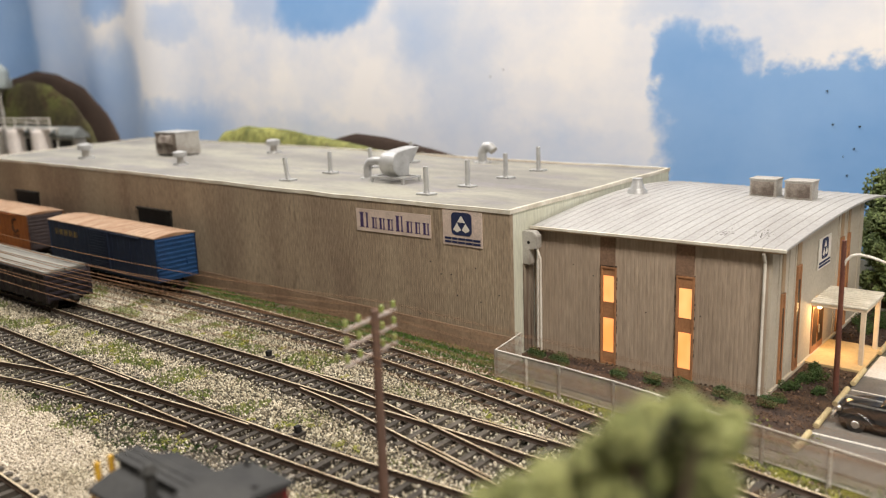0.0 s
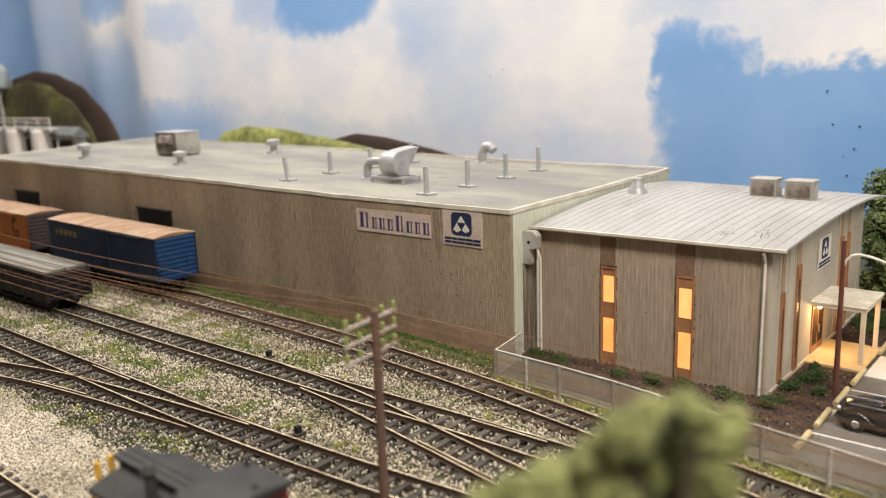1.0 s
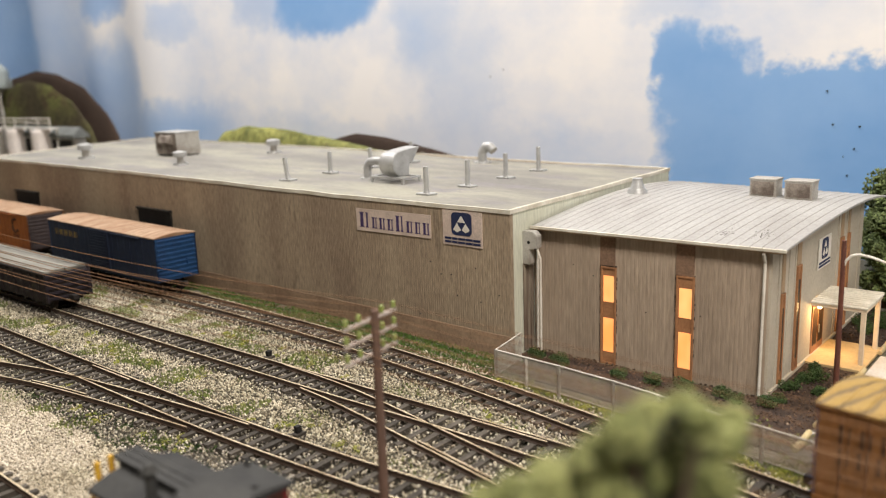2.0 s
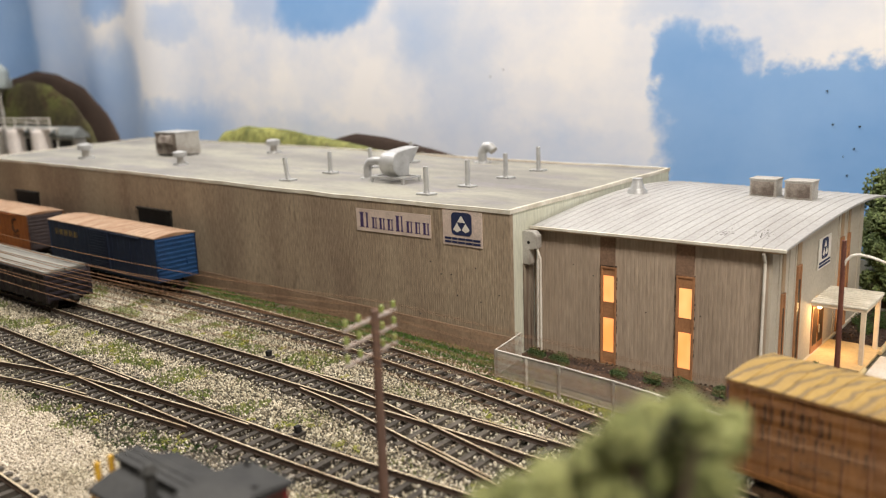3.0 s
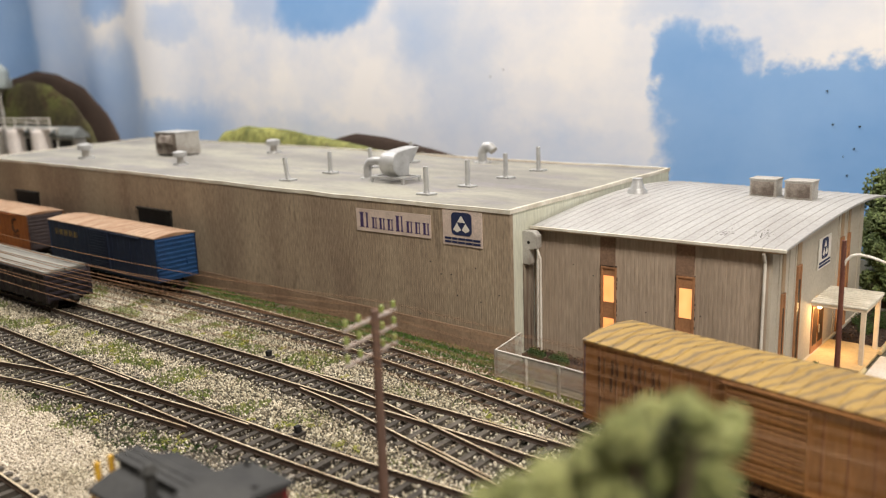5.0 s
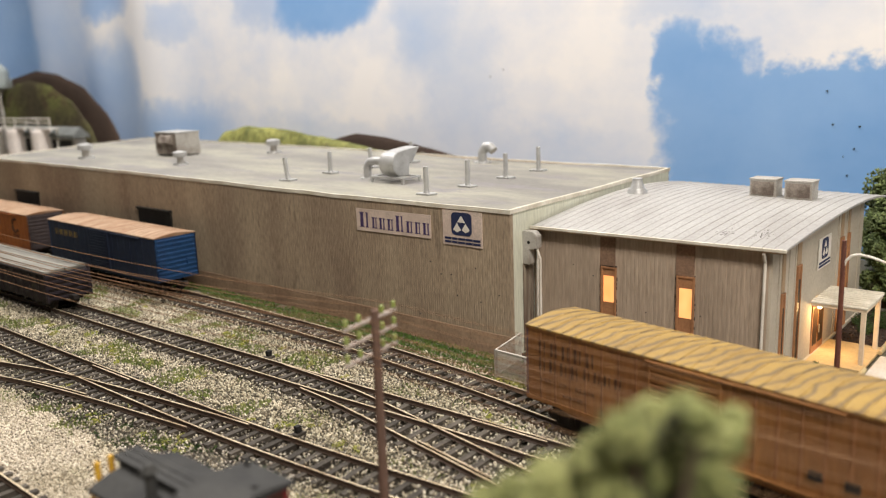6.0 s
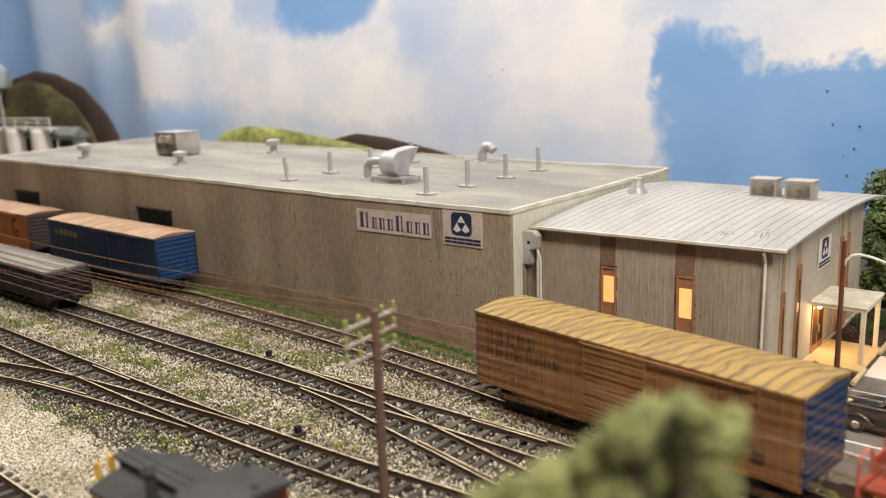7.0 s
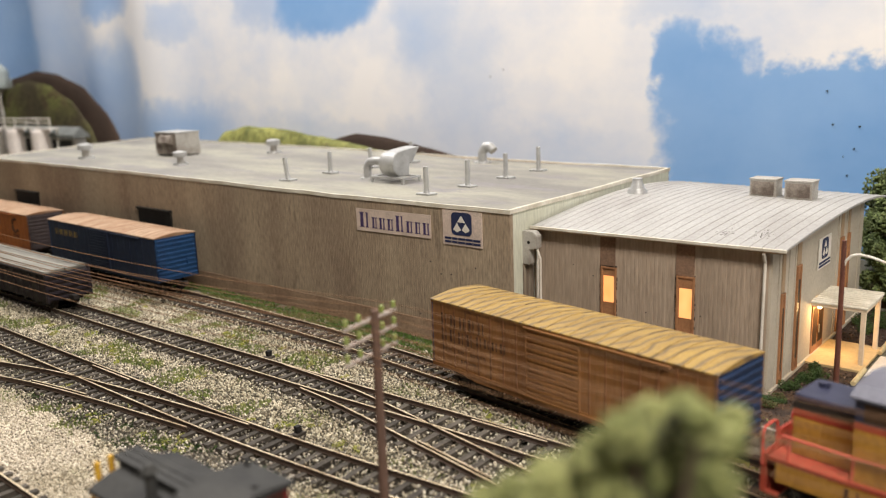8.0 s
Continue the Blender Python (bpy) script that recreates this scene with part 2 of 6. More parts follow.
def thing(name, label, category, x=0.0, y=0.0, z=0.0, rz=0.0, group="", kind=""):
    ob = new(name)
    ob.empty_display_size = 0.01
    ob.matrix_basis = pose(x * MM, y * MM, z * MM, 0, 0, rz)
    return tagged(ob, label, category, group, kind)


def single(name, bm, material, label, category="", group="", kind="", smooth=False):
    return tagged(link_mesh(name, bm, material, smooth), label, category, group, kind)


def cloud_mesh(name, verts, faces, material, parent=None):
    me = bpy.data.meshes.new(name)
    me.vertices.add(len(verts))
    me.vertices.foreach_set("co", (np.asarray(verts, dtype=np.float32) * MM).ravel())
    k = faces.shape[1]
    me.loops.add(faces.size)
    me.loops.foreach_set("vertex_index", faces.astype(np.int32).ravel())
    me.polygons.add(len(faces))
    me.polygons.foreach_set("loop_start", np.arange(len(faces), dtype=np.int32) * k)
    me.update(calc_edges=True)
    me.validate()
    me.materials.append(material)
    ob = new(name, me)
    if parent:
        ob.parent = parent
    return ob


def ribbed(bm, p, q, z0, z1, pitch, depth, thick):
    """An upright sheet from p to q with shallow grooves every pitch; the outer side lies to the right of p to q."""
    p, q = Vector((*p, 0)), Vector((*q, 0))
    d = (q - p)
    length = d.length
    d.normalize()
    out = Vector((d.y, -d.x, 0))
    n = max(1, round(length / pitch))
    w = length / n
    prof = [(0, 0.0)]
    for i in range(n):
        s = i * w
        prof += [(s + w * 0.62, 0.0), (s + w * 0.72, -depth), (s + w * 0.90, -depth), (s + w, 0.0)]
    cols = []
    for s, o in prof:
        b = p + d * s + out * o
        cols.append((bm.verts.new((b.x, b.y, z0)), bm.verts.new((b.x, b.y, z1))))
    for a, b in zip(cols, cols[1:]):
        bm.faces.new((a[0], b[0], b[1], a[1]))
    back = [bm.verts.new(v) for v in ((p.x - out.x * thick, p.y - out.y * thick, z0), (q.x - out.x * thick, q.y - out.y * thick, z0),
                                      (q.x - out.x * thick, q.y - out.y * thick, z1), (p.x - out.x * thick, p.y - out.y * thick, z1))]
    bm.faces.new(back[::-1])
    bm.faces.new((cols[0][0], cols[0][1], back[3], back[0]))
    bm.faces.new((cols[-1][1], cols[-1][0], back[1], back[2]))
    bm.faces.new([c[1] for c in cols] + [back[2], back[3]])
    bm.faces.new([c[0] for c in cols][::-1] + [back[0], back[1]])


def along(points, step):
    """Points every step along a smooth line through the given ones, with headings."""
    pts = [Vector((*p, 0)) for p in points]
    dense = []
    for i in range(len(pts) - 1):
        p0, p1, p2, p3 = pts[max(i - 1, 0)], pts[i], pts[i + 1], pts[min(i + 2, len(pts) - 1)]
        m1, m2 = (p2 - p0) * 0.5, (p3 - p1) * 0.5
        if i == 0:
            m1 = p2 - p1
        if i == len(pts) - 2:
            m2 = p2 - p1
        l = (p2 - p1).length
        k = max(2, int(l / 4))
        m1 *= l / max(m1.length, 1e-6)
        m2 *= l / max(m2.length, 1e-6)
        for j in range(k):
            u = j / k
            dense.append((2 * u**3 - 3 * u**2 + 1) * p1 + (u**3 - 2 * u**2 + u) * m1 + (-2 * u**3 + 3 * u**2) * p2 + (u**3 - u**2) * m2)
    dense.append(pts[-1])
    out, need = [], 0.0
    for a, b in zip(dense, dense[1:]):
        l = (b - a).length
        s = need
        while s < l:
            d = (b - a).normalized()
            out.append((a + d * s, d))
            s += step
        need = s - l
    return out


# ---- room round the layout ----
def room():
    bm = bmesh.new()
    box(bm, -2600, 1900, -1900, 420, -1160, -1100)
    single("floor", bm, M_ROOMFLOOR, "dark grey carpet of the layout room", "floor", kind="structure")
    bm = bmesh.new()
    box(bm, -2600, 1900, -1900, 520, 1300, 1340)
    single("ceiling", bm, M_WALLPAINT, "plain white ceiling of the layout room", "ceiling", kind="structure")
    for name, c in (("wall_south", (-2600, 1900, -1960, -1900)), ("wall_east", (1900, 1960, -1960, 520)), ("wall_west", (-2660, -2600, -1960, 520)), ("wall_north", (-2600, 1900, 460, 520))):
        bm = bmesh.new()
        box(bm, *c, -1100, 1300)
        single(name, bm, M_WALLPAINT, "plain off-white room wall", "wall", kind="structure")
    # printed backdrop sheet, with upright folds towards its far end
    bm = bmesh.new()
    cols = []
    n = 220
    for i in range(n + 1):
        x = -1900 + 2900 * i / n
        fold = -22 * math.exp(-((x + 970) / 78) ** 2) - 5 * math.exp(-((x + 1165) / 45) ** 2) - 9 * math.exp(-((x + 1370) / 60) ** 2)
        y = 372 + fold - 240 * max(0.0, (-1480 - x) / 420) ** 2 - 120 * max(0.0, (x - 420) / 500) ** 2
        cols.append([bm.verts.new((x, y + dy, z)) for dy, z in ((0, -30), (0, 780), (4, 780), (4, -30))])
    for a, b in zip(cols, cols[1:]):
        for k in range(4):
            bm.faces.new((a[k], b[k], b[(k + 1) % 4], a[(k + 1) % 4]))
    bm.faces.new(cols[0])
    bm.faces.new(cols[-1][::-1])
    bmesh.ops.recalc_face_normals(bm, faces=bm.faces)
    single("backdrop", bm, M_SKY, "printed blue sky backdrop with white clouds", "backdrop", kind="structure", smooth=True)


room()


# ---- ground ----
def ground():
    bm = bmesh.new()
    bmesh.ops.create_grid(bm, x_segments=190, y_segments=75, size=1.0)
    for v in bm.verts:
        x, y = -500 + v.co.x * 1400, -40 + v.co.y * 410
        n = noise.noise(Vector((x / 45, y / 45, 0))) * 0.5 + noise.noise(Vector((x / 12, y / 12, 3))) * 0.25
        quiet = 0.15 if y > -25 else 1.0
        v.co = Vector((x, y, -0.6 + n * quiet))
    single("ground", bm, M_DIRT, "grey-brown cinder ground of the layout", "ground", kind="structure", smooth=True)
    bm = bmesh.new()
    box(bm, -1900, 900, -448, 368, -1100, -2.5)
    single("benchwork_top", bm, M_BROWNTRIM, "stained plywood bench carrying the layout", "benchwork", kind="structure")
    bm = bmesh.new()
    prism(bm, [(2, -22), (60, -24), (170, -34), (170, 215), (141, 215), (141, 20), (2, 20)], "z", -2.5, 0.2)
    single("planting_bed", bm, M_MULCH, "dark brown mulch bed round the office", "ground", kind="structure")
    bm = bmesh.new()
    prism(bm, [(170, -36), (500, -80), (500, 80), (171.5, 80)], "z", -2.5, 0.45)
    single("parking_lot", bm, M_ASPHALT, "worn grey asphalt parking lot", "pavement", kind="structure")
    bm = bmesh.new()
    prism(bm, [(172, 80.5), (420, 80.5), (420, 118), (172, 118)], "z", -2.5, 0.8)
    single("walkway", bm, M_CONCRETE, "pale concrete walkway beside the porch", "pavement", kind="structure")


ground()


# ---- tracks: centre lines in millimetres ----
RAIL_TOP = 5.0
LINE_1 = [(-900, -33), (-520, -35.5), (-258, -38.3), (-115, -41.8), (-58.7, -46.4), (22.9, -54.6), (92.7, -64.2), (190, -78), (520, -124.6)]
LINE_2 = [(-900, -112), (-330, -107.6), (-150, -104.4), (-40, -101.6), (45, -98.6), (150, -98), (420, -100)]
LINE_2B = [(-112, -103.6), (-60, -104.6), (-24, -108), (54, -120.9), (84, -126.2), (170, -140)]
LINE_3 = [(-700, -170), (-324, -169.4), (-170, -168), (-60, -166.8), (17, -162.8), (84, -157), (300, -138)]
LINE_3B = [(-520, -296), (-420, -258), (-324, -226), (-244, -201.2), (-196, -188.6), (-146, -180.2), (-100, -174.2), (-58, -169.4), (-20, -165.8)]
LINE_4 = [(-330, -263), (-100, -263), (60, -263), (230, -263)]


def rail_mesh(points, offset, start=0.0, end=1e9):
    bm = bmesh.new()
    prof = [(-0.85, 2.45), (0.85, 2.45), (0.85, 2.7), (0.25, 2.95), (0.25, 4.25), (0.42, 4.4), (0.42, 4.93), (0.30, RAIL_TOP), (-0.30, RAIL_TOP), (-0.42, 4.93), (-0.42, 4.4),
            (-0.25, 4.25), (-0.25, 2.95), (-0.85, 2.7)]
    rings = []
    for i, (p, d) in enumerate(along(points, 6.0)):
        if not start <= p.x <= end:
            continue
        side = Vector((-d.y, d.x, 0))
        c = p + side * offset
        rings.append([bm.verts.new((c.x + side.x * s, c.y + side.y * s, z)) for s, z in prof])
    n = len(prof)
    for a, b in zip(rings, rings[1:]):
        for k in range(n):
            f = bm.faces.new((a[k], b[k], b[(k + 1) % n], a[(k + 1) % n]))
            f.material_index = 1 if 6 <= k <= 8 else 0
    bm.faces.new(rings[0])
    bm.faces.new(rings[-1][::-1])
    bmesh.ops.recalc_face_normals(bm, faces=bm.faces)
    return bm


TIE_MESH = {}


def tie_data(width):
    key = round(width)
    if key not in TIE_MESH:
        bm = bmesh.new()
        box(bm, -1.5, 1.5, -key / 2, key / 2, -0.6, 2.45, 0.18)
        bm.transform(Matrix.Diagonal((MM, MM, MM, 1)))
        me = bpy.data.meshes.new("tie")
        bm.to_mesh(me)
        bm.free()
        me.materials.append(M_TIE)
        TIE_MESH[key] = me
    return TIE_MESH[key]


def track(label, line, other=None, join=None, ties=True, rails=((8.7, -1e9, 1e9), (-8.7, -1e9, 1e9)), lo=-1e9, hi=1e9, step=8.5):
    """A track with two rails and its ties; ties reach over to the other line where the two run together."""
    t = thing("railway_track", label, "railway track", group="tracks of the yard")
    for off, a, b in rails:
        part("rail", rail_mesh(line, off, a, b), (M_RAIL, M_RAILHEAD), t, "rusty rail with a bright worn head", smooth=False)
    rng = random.Random(len(label))
    far = along(other, 4.0) if other else []
    for p, d in along(line, step):
        if not lo <= p.x <= hi:
            continue
        shift, width = 0.0, 28
        if far:
            q = min(far, key=lambda c: abs(c[0].x - p.x))[0]
            gap = q.y - p.y
            if abs(q.x - p.x) < 4 and abs(gap) < 27:
                width, shift = 28 + abs(gap), gap / 2
        ob = new("tie", tie_data(width))
        ob.parent = t
        ob.matrix_basis = pose((p.x + rng.uniform(-0.3, 0.3)) * MM, (p.y + shift + rng.uniform(-0.5, 0.5)) * MM, rng.uniform(-0.15, 0.1) * MM, 0, 0,
                               math.degrees(math.atan2(d.y, d.x)) + rng.uniform(-1.5, 1.5))
    return t


# ---- factory ----
M_STREAK = surface("rust_streaked_siding", (0.30, 0.25, 0.19), (0.11, 0.07, 0.05), big=190, fine=900, stretch=(1, 1, 0.05), lo=0.4, hi=0.58)
WALL_H = 88.8


def far_rise(x):
    """The far wall panels stand a little higher than those by the corner."""
    return float(np.interp(x, (-744, -400, -210, -150), (4.0, 2.8, 0.6, 0.0)))


def lift_top(bm, lowest):
    """Raise all above lowest with the far panels."""
    for v in bm.verts:
        if v.co.z > lowest:
            v.co.z += far_rise(v.co.x)


def factory():
    f = thing("factory_building", "long weathered grey-brown flat-roofed factory with ribbed siding", "factory")
    bm = bmesh.new()
    ribbed(bm, (-744, 0), (0, 0), 12.5, WALL_H - 1.6, 1.75, 0.12, 3)
    lift_top(bm, 50)
    part("front_wall", bm, M_SIDING, f, "grey-brown ribbed siding with dark streaks")
    bm = bmesh.new()
    box(bm, -744, 0.3, -0.7, 3, -2, 12.6, 0.2)
    part("foundation", bm, M_FOOT, f, "rust-stained concrete foundation strip")
    bm = bmesh.new()
    ribbed(bm, (0, 0.4), (-6, 222), -2, WALL_H - 1.6, 2.4, 0.02, 3)
    part("end_wall", bm, M_ENDWALL, f, "pale green-grey painted end wall")
    bm = bmesh.new()
    prism(bm, [(-744, 0), (-741, 0), (-835, 262), (-838, 262)], "z", -2, WALL_H - 1.6)
    lift_top(bm, 50)
    part("far_wall", bm, M_SIDING, f)
    bm = bmesh.new()
    prism(bm, [(-838, 262), (-838, 259), (-6, 219), (-6, 222)], "z", -2, WALL_H - 1.6)
    lift_top(bm, 50)
    part("back_wall", bm, M_SIDING, f)
    bm = bmesh.new()
    stops = (-1.2, -150, -210, -400, -743)
    front = [(x, 0.6) for x in stops]
    back = [(-7.2 + (x + 1.2) / 741.8 * 829.2, 220.6 - (x + 1.2) / 741.8 * 40.3) for x in stops]
    top = [[bm.verts.new((x, y, z)) for x, y in line] for line, z in ((front, WALL_H - 1.2), (back, WALL_H - 1.2), (front, WALL_H - 6), (back, WALL_H - 6))]
    for line in top:
        for v, x in zip(line, stops):
            v.co.z += far_rise(x)
    for i in range(4):
        bm.faces.new((top[0][i], top[0][i + 1], top[1][i + 1], top[1][i]))
        bm.faces.new((top[2][i], top[3][i], top[3][i + 1], top[2][i + 1]))
        bm.faces.new((top[0][i], top[2][i], top[2][i + 1], top[0][i + 1]))
        bm.faces.new((top[1][i], top[1][i + 1], top[3][i + 1], top[3][i]))
    bm.faces.new((top[0][0], top[1][0], top[3][0], top[2][0]))
    bm.faces.new((top[0][4], top[2][4], top[3][4], top[1][4]))
    bmesh.ops.recalc_face_normals(bm, faces=bm.faces)
    part("roof", bm, M_ROOF, f, "stained grey tar roof")
    edge = [(-744.8, -0.8), (0.8, -0.8), (-5.2, 222.8), (-839, 262.8)]
    inner = [(-743.4, 0.5), (-1.0, 0.5), (-7.0, 220.8), (-836.8, 261.2)]
    crooked = random.Random(8)
    for i in range(4):
        j = (i + 1) % 4
        bm = bmesh.new()
        n = 30 if i in (0, 2) else 8
        rings = []
        for k in range(n + 1):
            u = k / n
            o = [edge[i][c] + (edge[j][c] - edge[i][c]) * u for c in (0, 1)]
            q = [inner[i][c] + (inner[j][c] - inner[i][c]) * u for c in (0, 1)]
            dz = far_rise(o[0]) + crooked.uniform(-0.25, 0.2)
            rings.append([bm.verts.new((*p, z + dz)) for p, z in ((o, WALL_H - 2.4), (o, WALL_H + 0.1), (q, WALL_H + 0.1), (q, WALL_H - 2.4))])
        for p, q in zip(rings, rings[1:]):
            for k in range(4):
                bm.faces.new((p[k], q[k], q[(k + 1) % 4], p[(k + 1) % 4]))
        bm.faces.new(rings[0])
        bm.faces.new(rings[-1][::-1])
        bmesh.ops.recalc_face_normals(bm, faces=bm.faces)
        part("coping", bm, M_COPING, f, "off-white roof edge coping")
    bm = bmesh.new()
    ribbed(bm, (0.22, 12.5), (-0.1, 23.8), 0.5, 55, 1.9, 0.14, 0.2)
    part("rust_streaked_panel", bm, M_STREAK, f, "rust-streaked dark panel in the corner")
    for x0, x1 in ((-664, -610), (-409, -356)):
        bm = bmesh.new()
        box(bm, x0, x1, -1.6, 0.3, 12, 59, 0.3)
        door = part("loading_door", bm, M_BLACK, f, "black loading door")
        bm = bmesh.new()
        box(bm, x0 - 1, x1 + 1, -3.4, 0.2, 59, 60.6, 0.2)
        part("lintel", bm, M_BLACK, door)
    return f


# ---- office ----
ANX, ANY, ANB = 139.4, 24.1, 201.0


def roof_z(y, x=120.0):
    """Height of the bowed office roof above y."""
    u = (y - 20) / 204
    rise = 7.5 - 3.0 * x / 147
    return 76.4 + 1.3 * x / 147 + rise * math.sin(min(1.0, max(u, 0.0) / 0.6) * math.pi / 2) - (5.2 * ((u - 0.6) / 0.4) ** 2 if u > 0.6 else 0.0)


def strip_window(parent, a, b, z0, z1, panes, flip):
    """A narrow brown window strip on the front (flip False) or the end wall, with lit panes."""
    def put(bm, u0, u1, o0, o1, c0, c1, bev=0.0):
        if flip:
            box(bm, ANX - o1, ANX - o0, u0, u1, c0, c1, bev)
        else:
            box(bm, u0, u1, ANY + o0, ANY + o1, c0, c1, bev)
    bm = bmesh.new()
    put(bm, a, b, -0.5, 1.0, z0, z1)
    w = part("window", bm, M_BROWNTRIM, parent, "tall narrow brown window strip")
    bm = bmesh.new()
    for u in (a - 0.2, b - 0.9):
        put(bm, u, u + 1.1, -1.1, 0.8, z0, z1, 0.15)
    put(bm, a + 0.9, b - 0.9, -1.1, 0.8, z1 - 1, z1, 0.1)
    put(bm, a + 0.9, b - 0.9, -1.1, 0.8, z0, z0 + 1.2, 0.1)
    part("frame", bm, M_BROWNTRIM, w)
    if not flip:
        bm = bmesh.new()
        ragged = random.Random(int(a * 7))
        n = 22
        for i in range(n):
            c0 = z0 + 1 + (z1 - z0 - 1) * i / n
            put(bm, a - 0.5 - ragged.uniform(0.2, 0.75), a - 0.2, -0.14, 0.3, c0, c0 + (z1 - z0) / n * ragged.uniform(0.75, 1.0))
            if ragged.random() < 0.55:
                put(bm, b + 0.2, b + 0.3 + ragged.uniform(0.1, 0.5), -0.14, 0.3, c0, c0 + (z1 - z0) / n * ragged.uniform(0.4, 1.0))
        put(bm, a - 0.8, b + 0.5, -0.14, 0.3, z1 + 0.05, z1 + 0.8)
        part("ragged_gap", bm, M_GAP, w, "dark ragged cut in the siding")
    for c0, c1, mat in panes:
        bm = bmesh.new()
        put(bm, a + 1.6, b - 1.0, -0.75, -0.45, c0, c1)
        part("pane", bm, mat, w, "window pane glowing warm orange" if mat is M_LIT else "dark window pane")


M_LIT = glowing("warm_lit_window", (1.0, 0.34, 0.085), 0.92, (1.0, 0.60, 0.24), 55)
M_DARKGLASS = surface("dark_brown_glass", (0.05, 0.03, 0.02), (0.08, 0.05, 0.03), rough=0.45, grain=0.05, bump=0, spec=0.12)


def office():
    o = thing("office_building", "taupe ribbed office annex with bowed white metal roof", "building")
    bm = bmesh.new()
    ribbed(bm, (0.5, ANY), (ANX, ANY), -2, 75.6, 2.35, 0.085, 2.5)
    part("front_wall", bm, M_ANNEX, o, "taupe ribbed siding")
    # the end wall follows the bow of the roof
    bm = bmesh.new()
    ys = [ANY + (ANB - ANY) * i / 16 for i in range(17)]
    prism(bm, [(ANY + 0.05, -2), (ANB, -2)] + [(y, roof_z(y, 140) - 1.0) for y in ys[::-1]], "x", ANX - 2.5, ANX + 0.02)
    part("end_wall", bm, M_ANNEX_END, o, "smooth beige-grey end wall")
    bm = bmesh.new()
    box(bm, -4, ANX - 2.6, ANB - 2.5, ANB - 0.1, -2, 77)
    part("back_wall", bm, M_ANNEX, o)
    for y in (ANY + 1.0, 36.5, 52.0, 62, 142, 160, 168.5, 192):
        bm = bmesh.new()
        box(bm, ANX - 0.5, ANX + 0.45, y - 0.35, y + 0.35, 0, min(roof_z(y) - 1.2, 84), 0.1)
        part("batten", bm, M_ANNEX_END, o)
    # roof: pans with raised seams, bowed front to back
    n = 26
    xl, xr = -5.0, 147.5
    seg = 24
    for i in range(n):
        bm = bmesh.new()
        x0, x1 = xl + (xr - xl) * i / n, xl + (xr - xl) * (i + 1) / n
        prof = [(x0, 0), (x1 - 1.0, 0), (x1 - 0.8, 0.32), (x1 - 0.2, 0.32), (x1, 0)]
        top = []
        for k in range(seg + 1):
            y = 20 + (224 - 20) * k / seg
            top.append([bm.verts.new((x, y, roof_z(y, x) + dz)) for x, dz in prof] + [bm.verts.new((x1, y, roof_z(y, x1) - 1.0)), bm.verts.new((x0, y, roof_z(y, x0) - 1.0))])
        for a, b in zip(top, top[1:]):
            for k in range(7):
                bm.faces.new((a[k], a[(k + 1) % 7], b[(k + 1) % 7], b[k]))
        bm.faces.new(top[0][::-1])
        bm.faces.new(top[-1])
        bmesh.ops.recalc_face_normals(bm, faces=bm.faces)
        if x0 < 0.8:
            x_cut = 0.9
            bmesh.ops.bisect_plane(bm, geom=bm.verts[:] + bm.edges[:] + bm.faces[:], plane_co=(x_cut, 0, 0), plane_no=(1, 0, 0), clear_inner=True)
        part("roof_panel", bm, M_METALROOF, o, "weathered white metal roof panel" if i == 0 else "")
    rubbed = random.Random(12)
    for cx, cy in ((109.5, 40.0), (128.0, 44.5)):
        bm = bmesh.new()
        for _ in range(26):
            x, y, l = cx + rubbed.gauss(0, 2.2), cy + rubbed.gauss(0, 4.5), rubbed.uniform(0.8, 3.2)
            rod(bm, (x, y, roof_z(y, x) + 0.02), (x + rubbed.uniform(-0.5, 0.5), y + l, roof_z(y + l, x) + 0.02), rubbed.uniform(0.12, 0.32), 0.1, 5)
        part("scuff", bm, M_SCUFF, o, "dark scuff on the metal roof")
    # thin brown strip stands in for the shadow line below the fascia
    bm = bmesh.new()
    prism(bm, [(0.9, 74.5), (147.6, 75.8), (147.6, 76.5), (0.9, 75.2)], "y", 19.2, 20.2)
    part("drip_edge", bm, M_TANPANEL, o, "brown strip painting the shadow line under the fascia")
    bm = bmesh.new()
    prism(bm, [(0.9, 75.3), (147.8, 76.6), (147.8, 78.0), (0.9, 76.7)], "y", 18.7, 20.2)
    part("fascia", bm, M_COPING, o, "cream fascia with gutter")
    bm = bmesh.new()
    prism(bm, [(0.9, 74.3), (146.5, 75.4), (146.5, 76.0), (0.9, 74.9)], "y", 20.3, ANY - 0.1)
    part("soffit", bm, M_ANNEX, o)
    for a, b in ((45.2, 54.6), (90.4, 100.6)):
        bm = bmesh.new()
        box(bm, a, b, ANY - 0.35, ANY + 0.6, 57.6, 74.2)
        part("panel_above_window", bm, M_DARKBAND, o, "dark brown panel above window")
    strip_window(o, 46.0, 55.2, -0.5, 57.0, [(36.6, 51.8, M_LIT), (7.0, 27.0, M_LIT)], False)
    strip_window(o, 91.2, 100.8, -0.5, 57.4, [(34.6, 50.8, M_LIT), (6.4, 26.4, M_LIT)], False)
    for a, b, z in ((41, 46, 50), (65, 71.5, 60), (147.5, 153.5, 61), (163.5, 167.5, 61)):
        strip_window(o, a, b, 1.0, z, [(8, z - 8, M_DARKGLASS)], True)
        bm = bmesh.new()
        box(bm, ANX - 0.3, ANX + 0.35, a, b, z + 0.2, roof_z(a) - 1.4)
        part("panel_above_window", bm, M_TANPANEL, o, "tan panel above window")
    # entrance door under the canopy
    bm = bmesh.new()
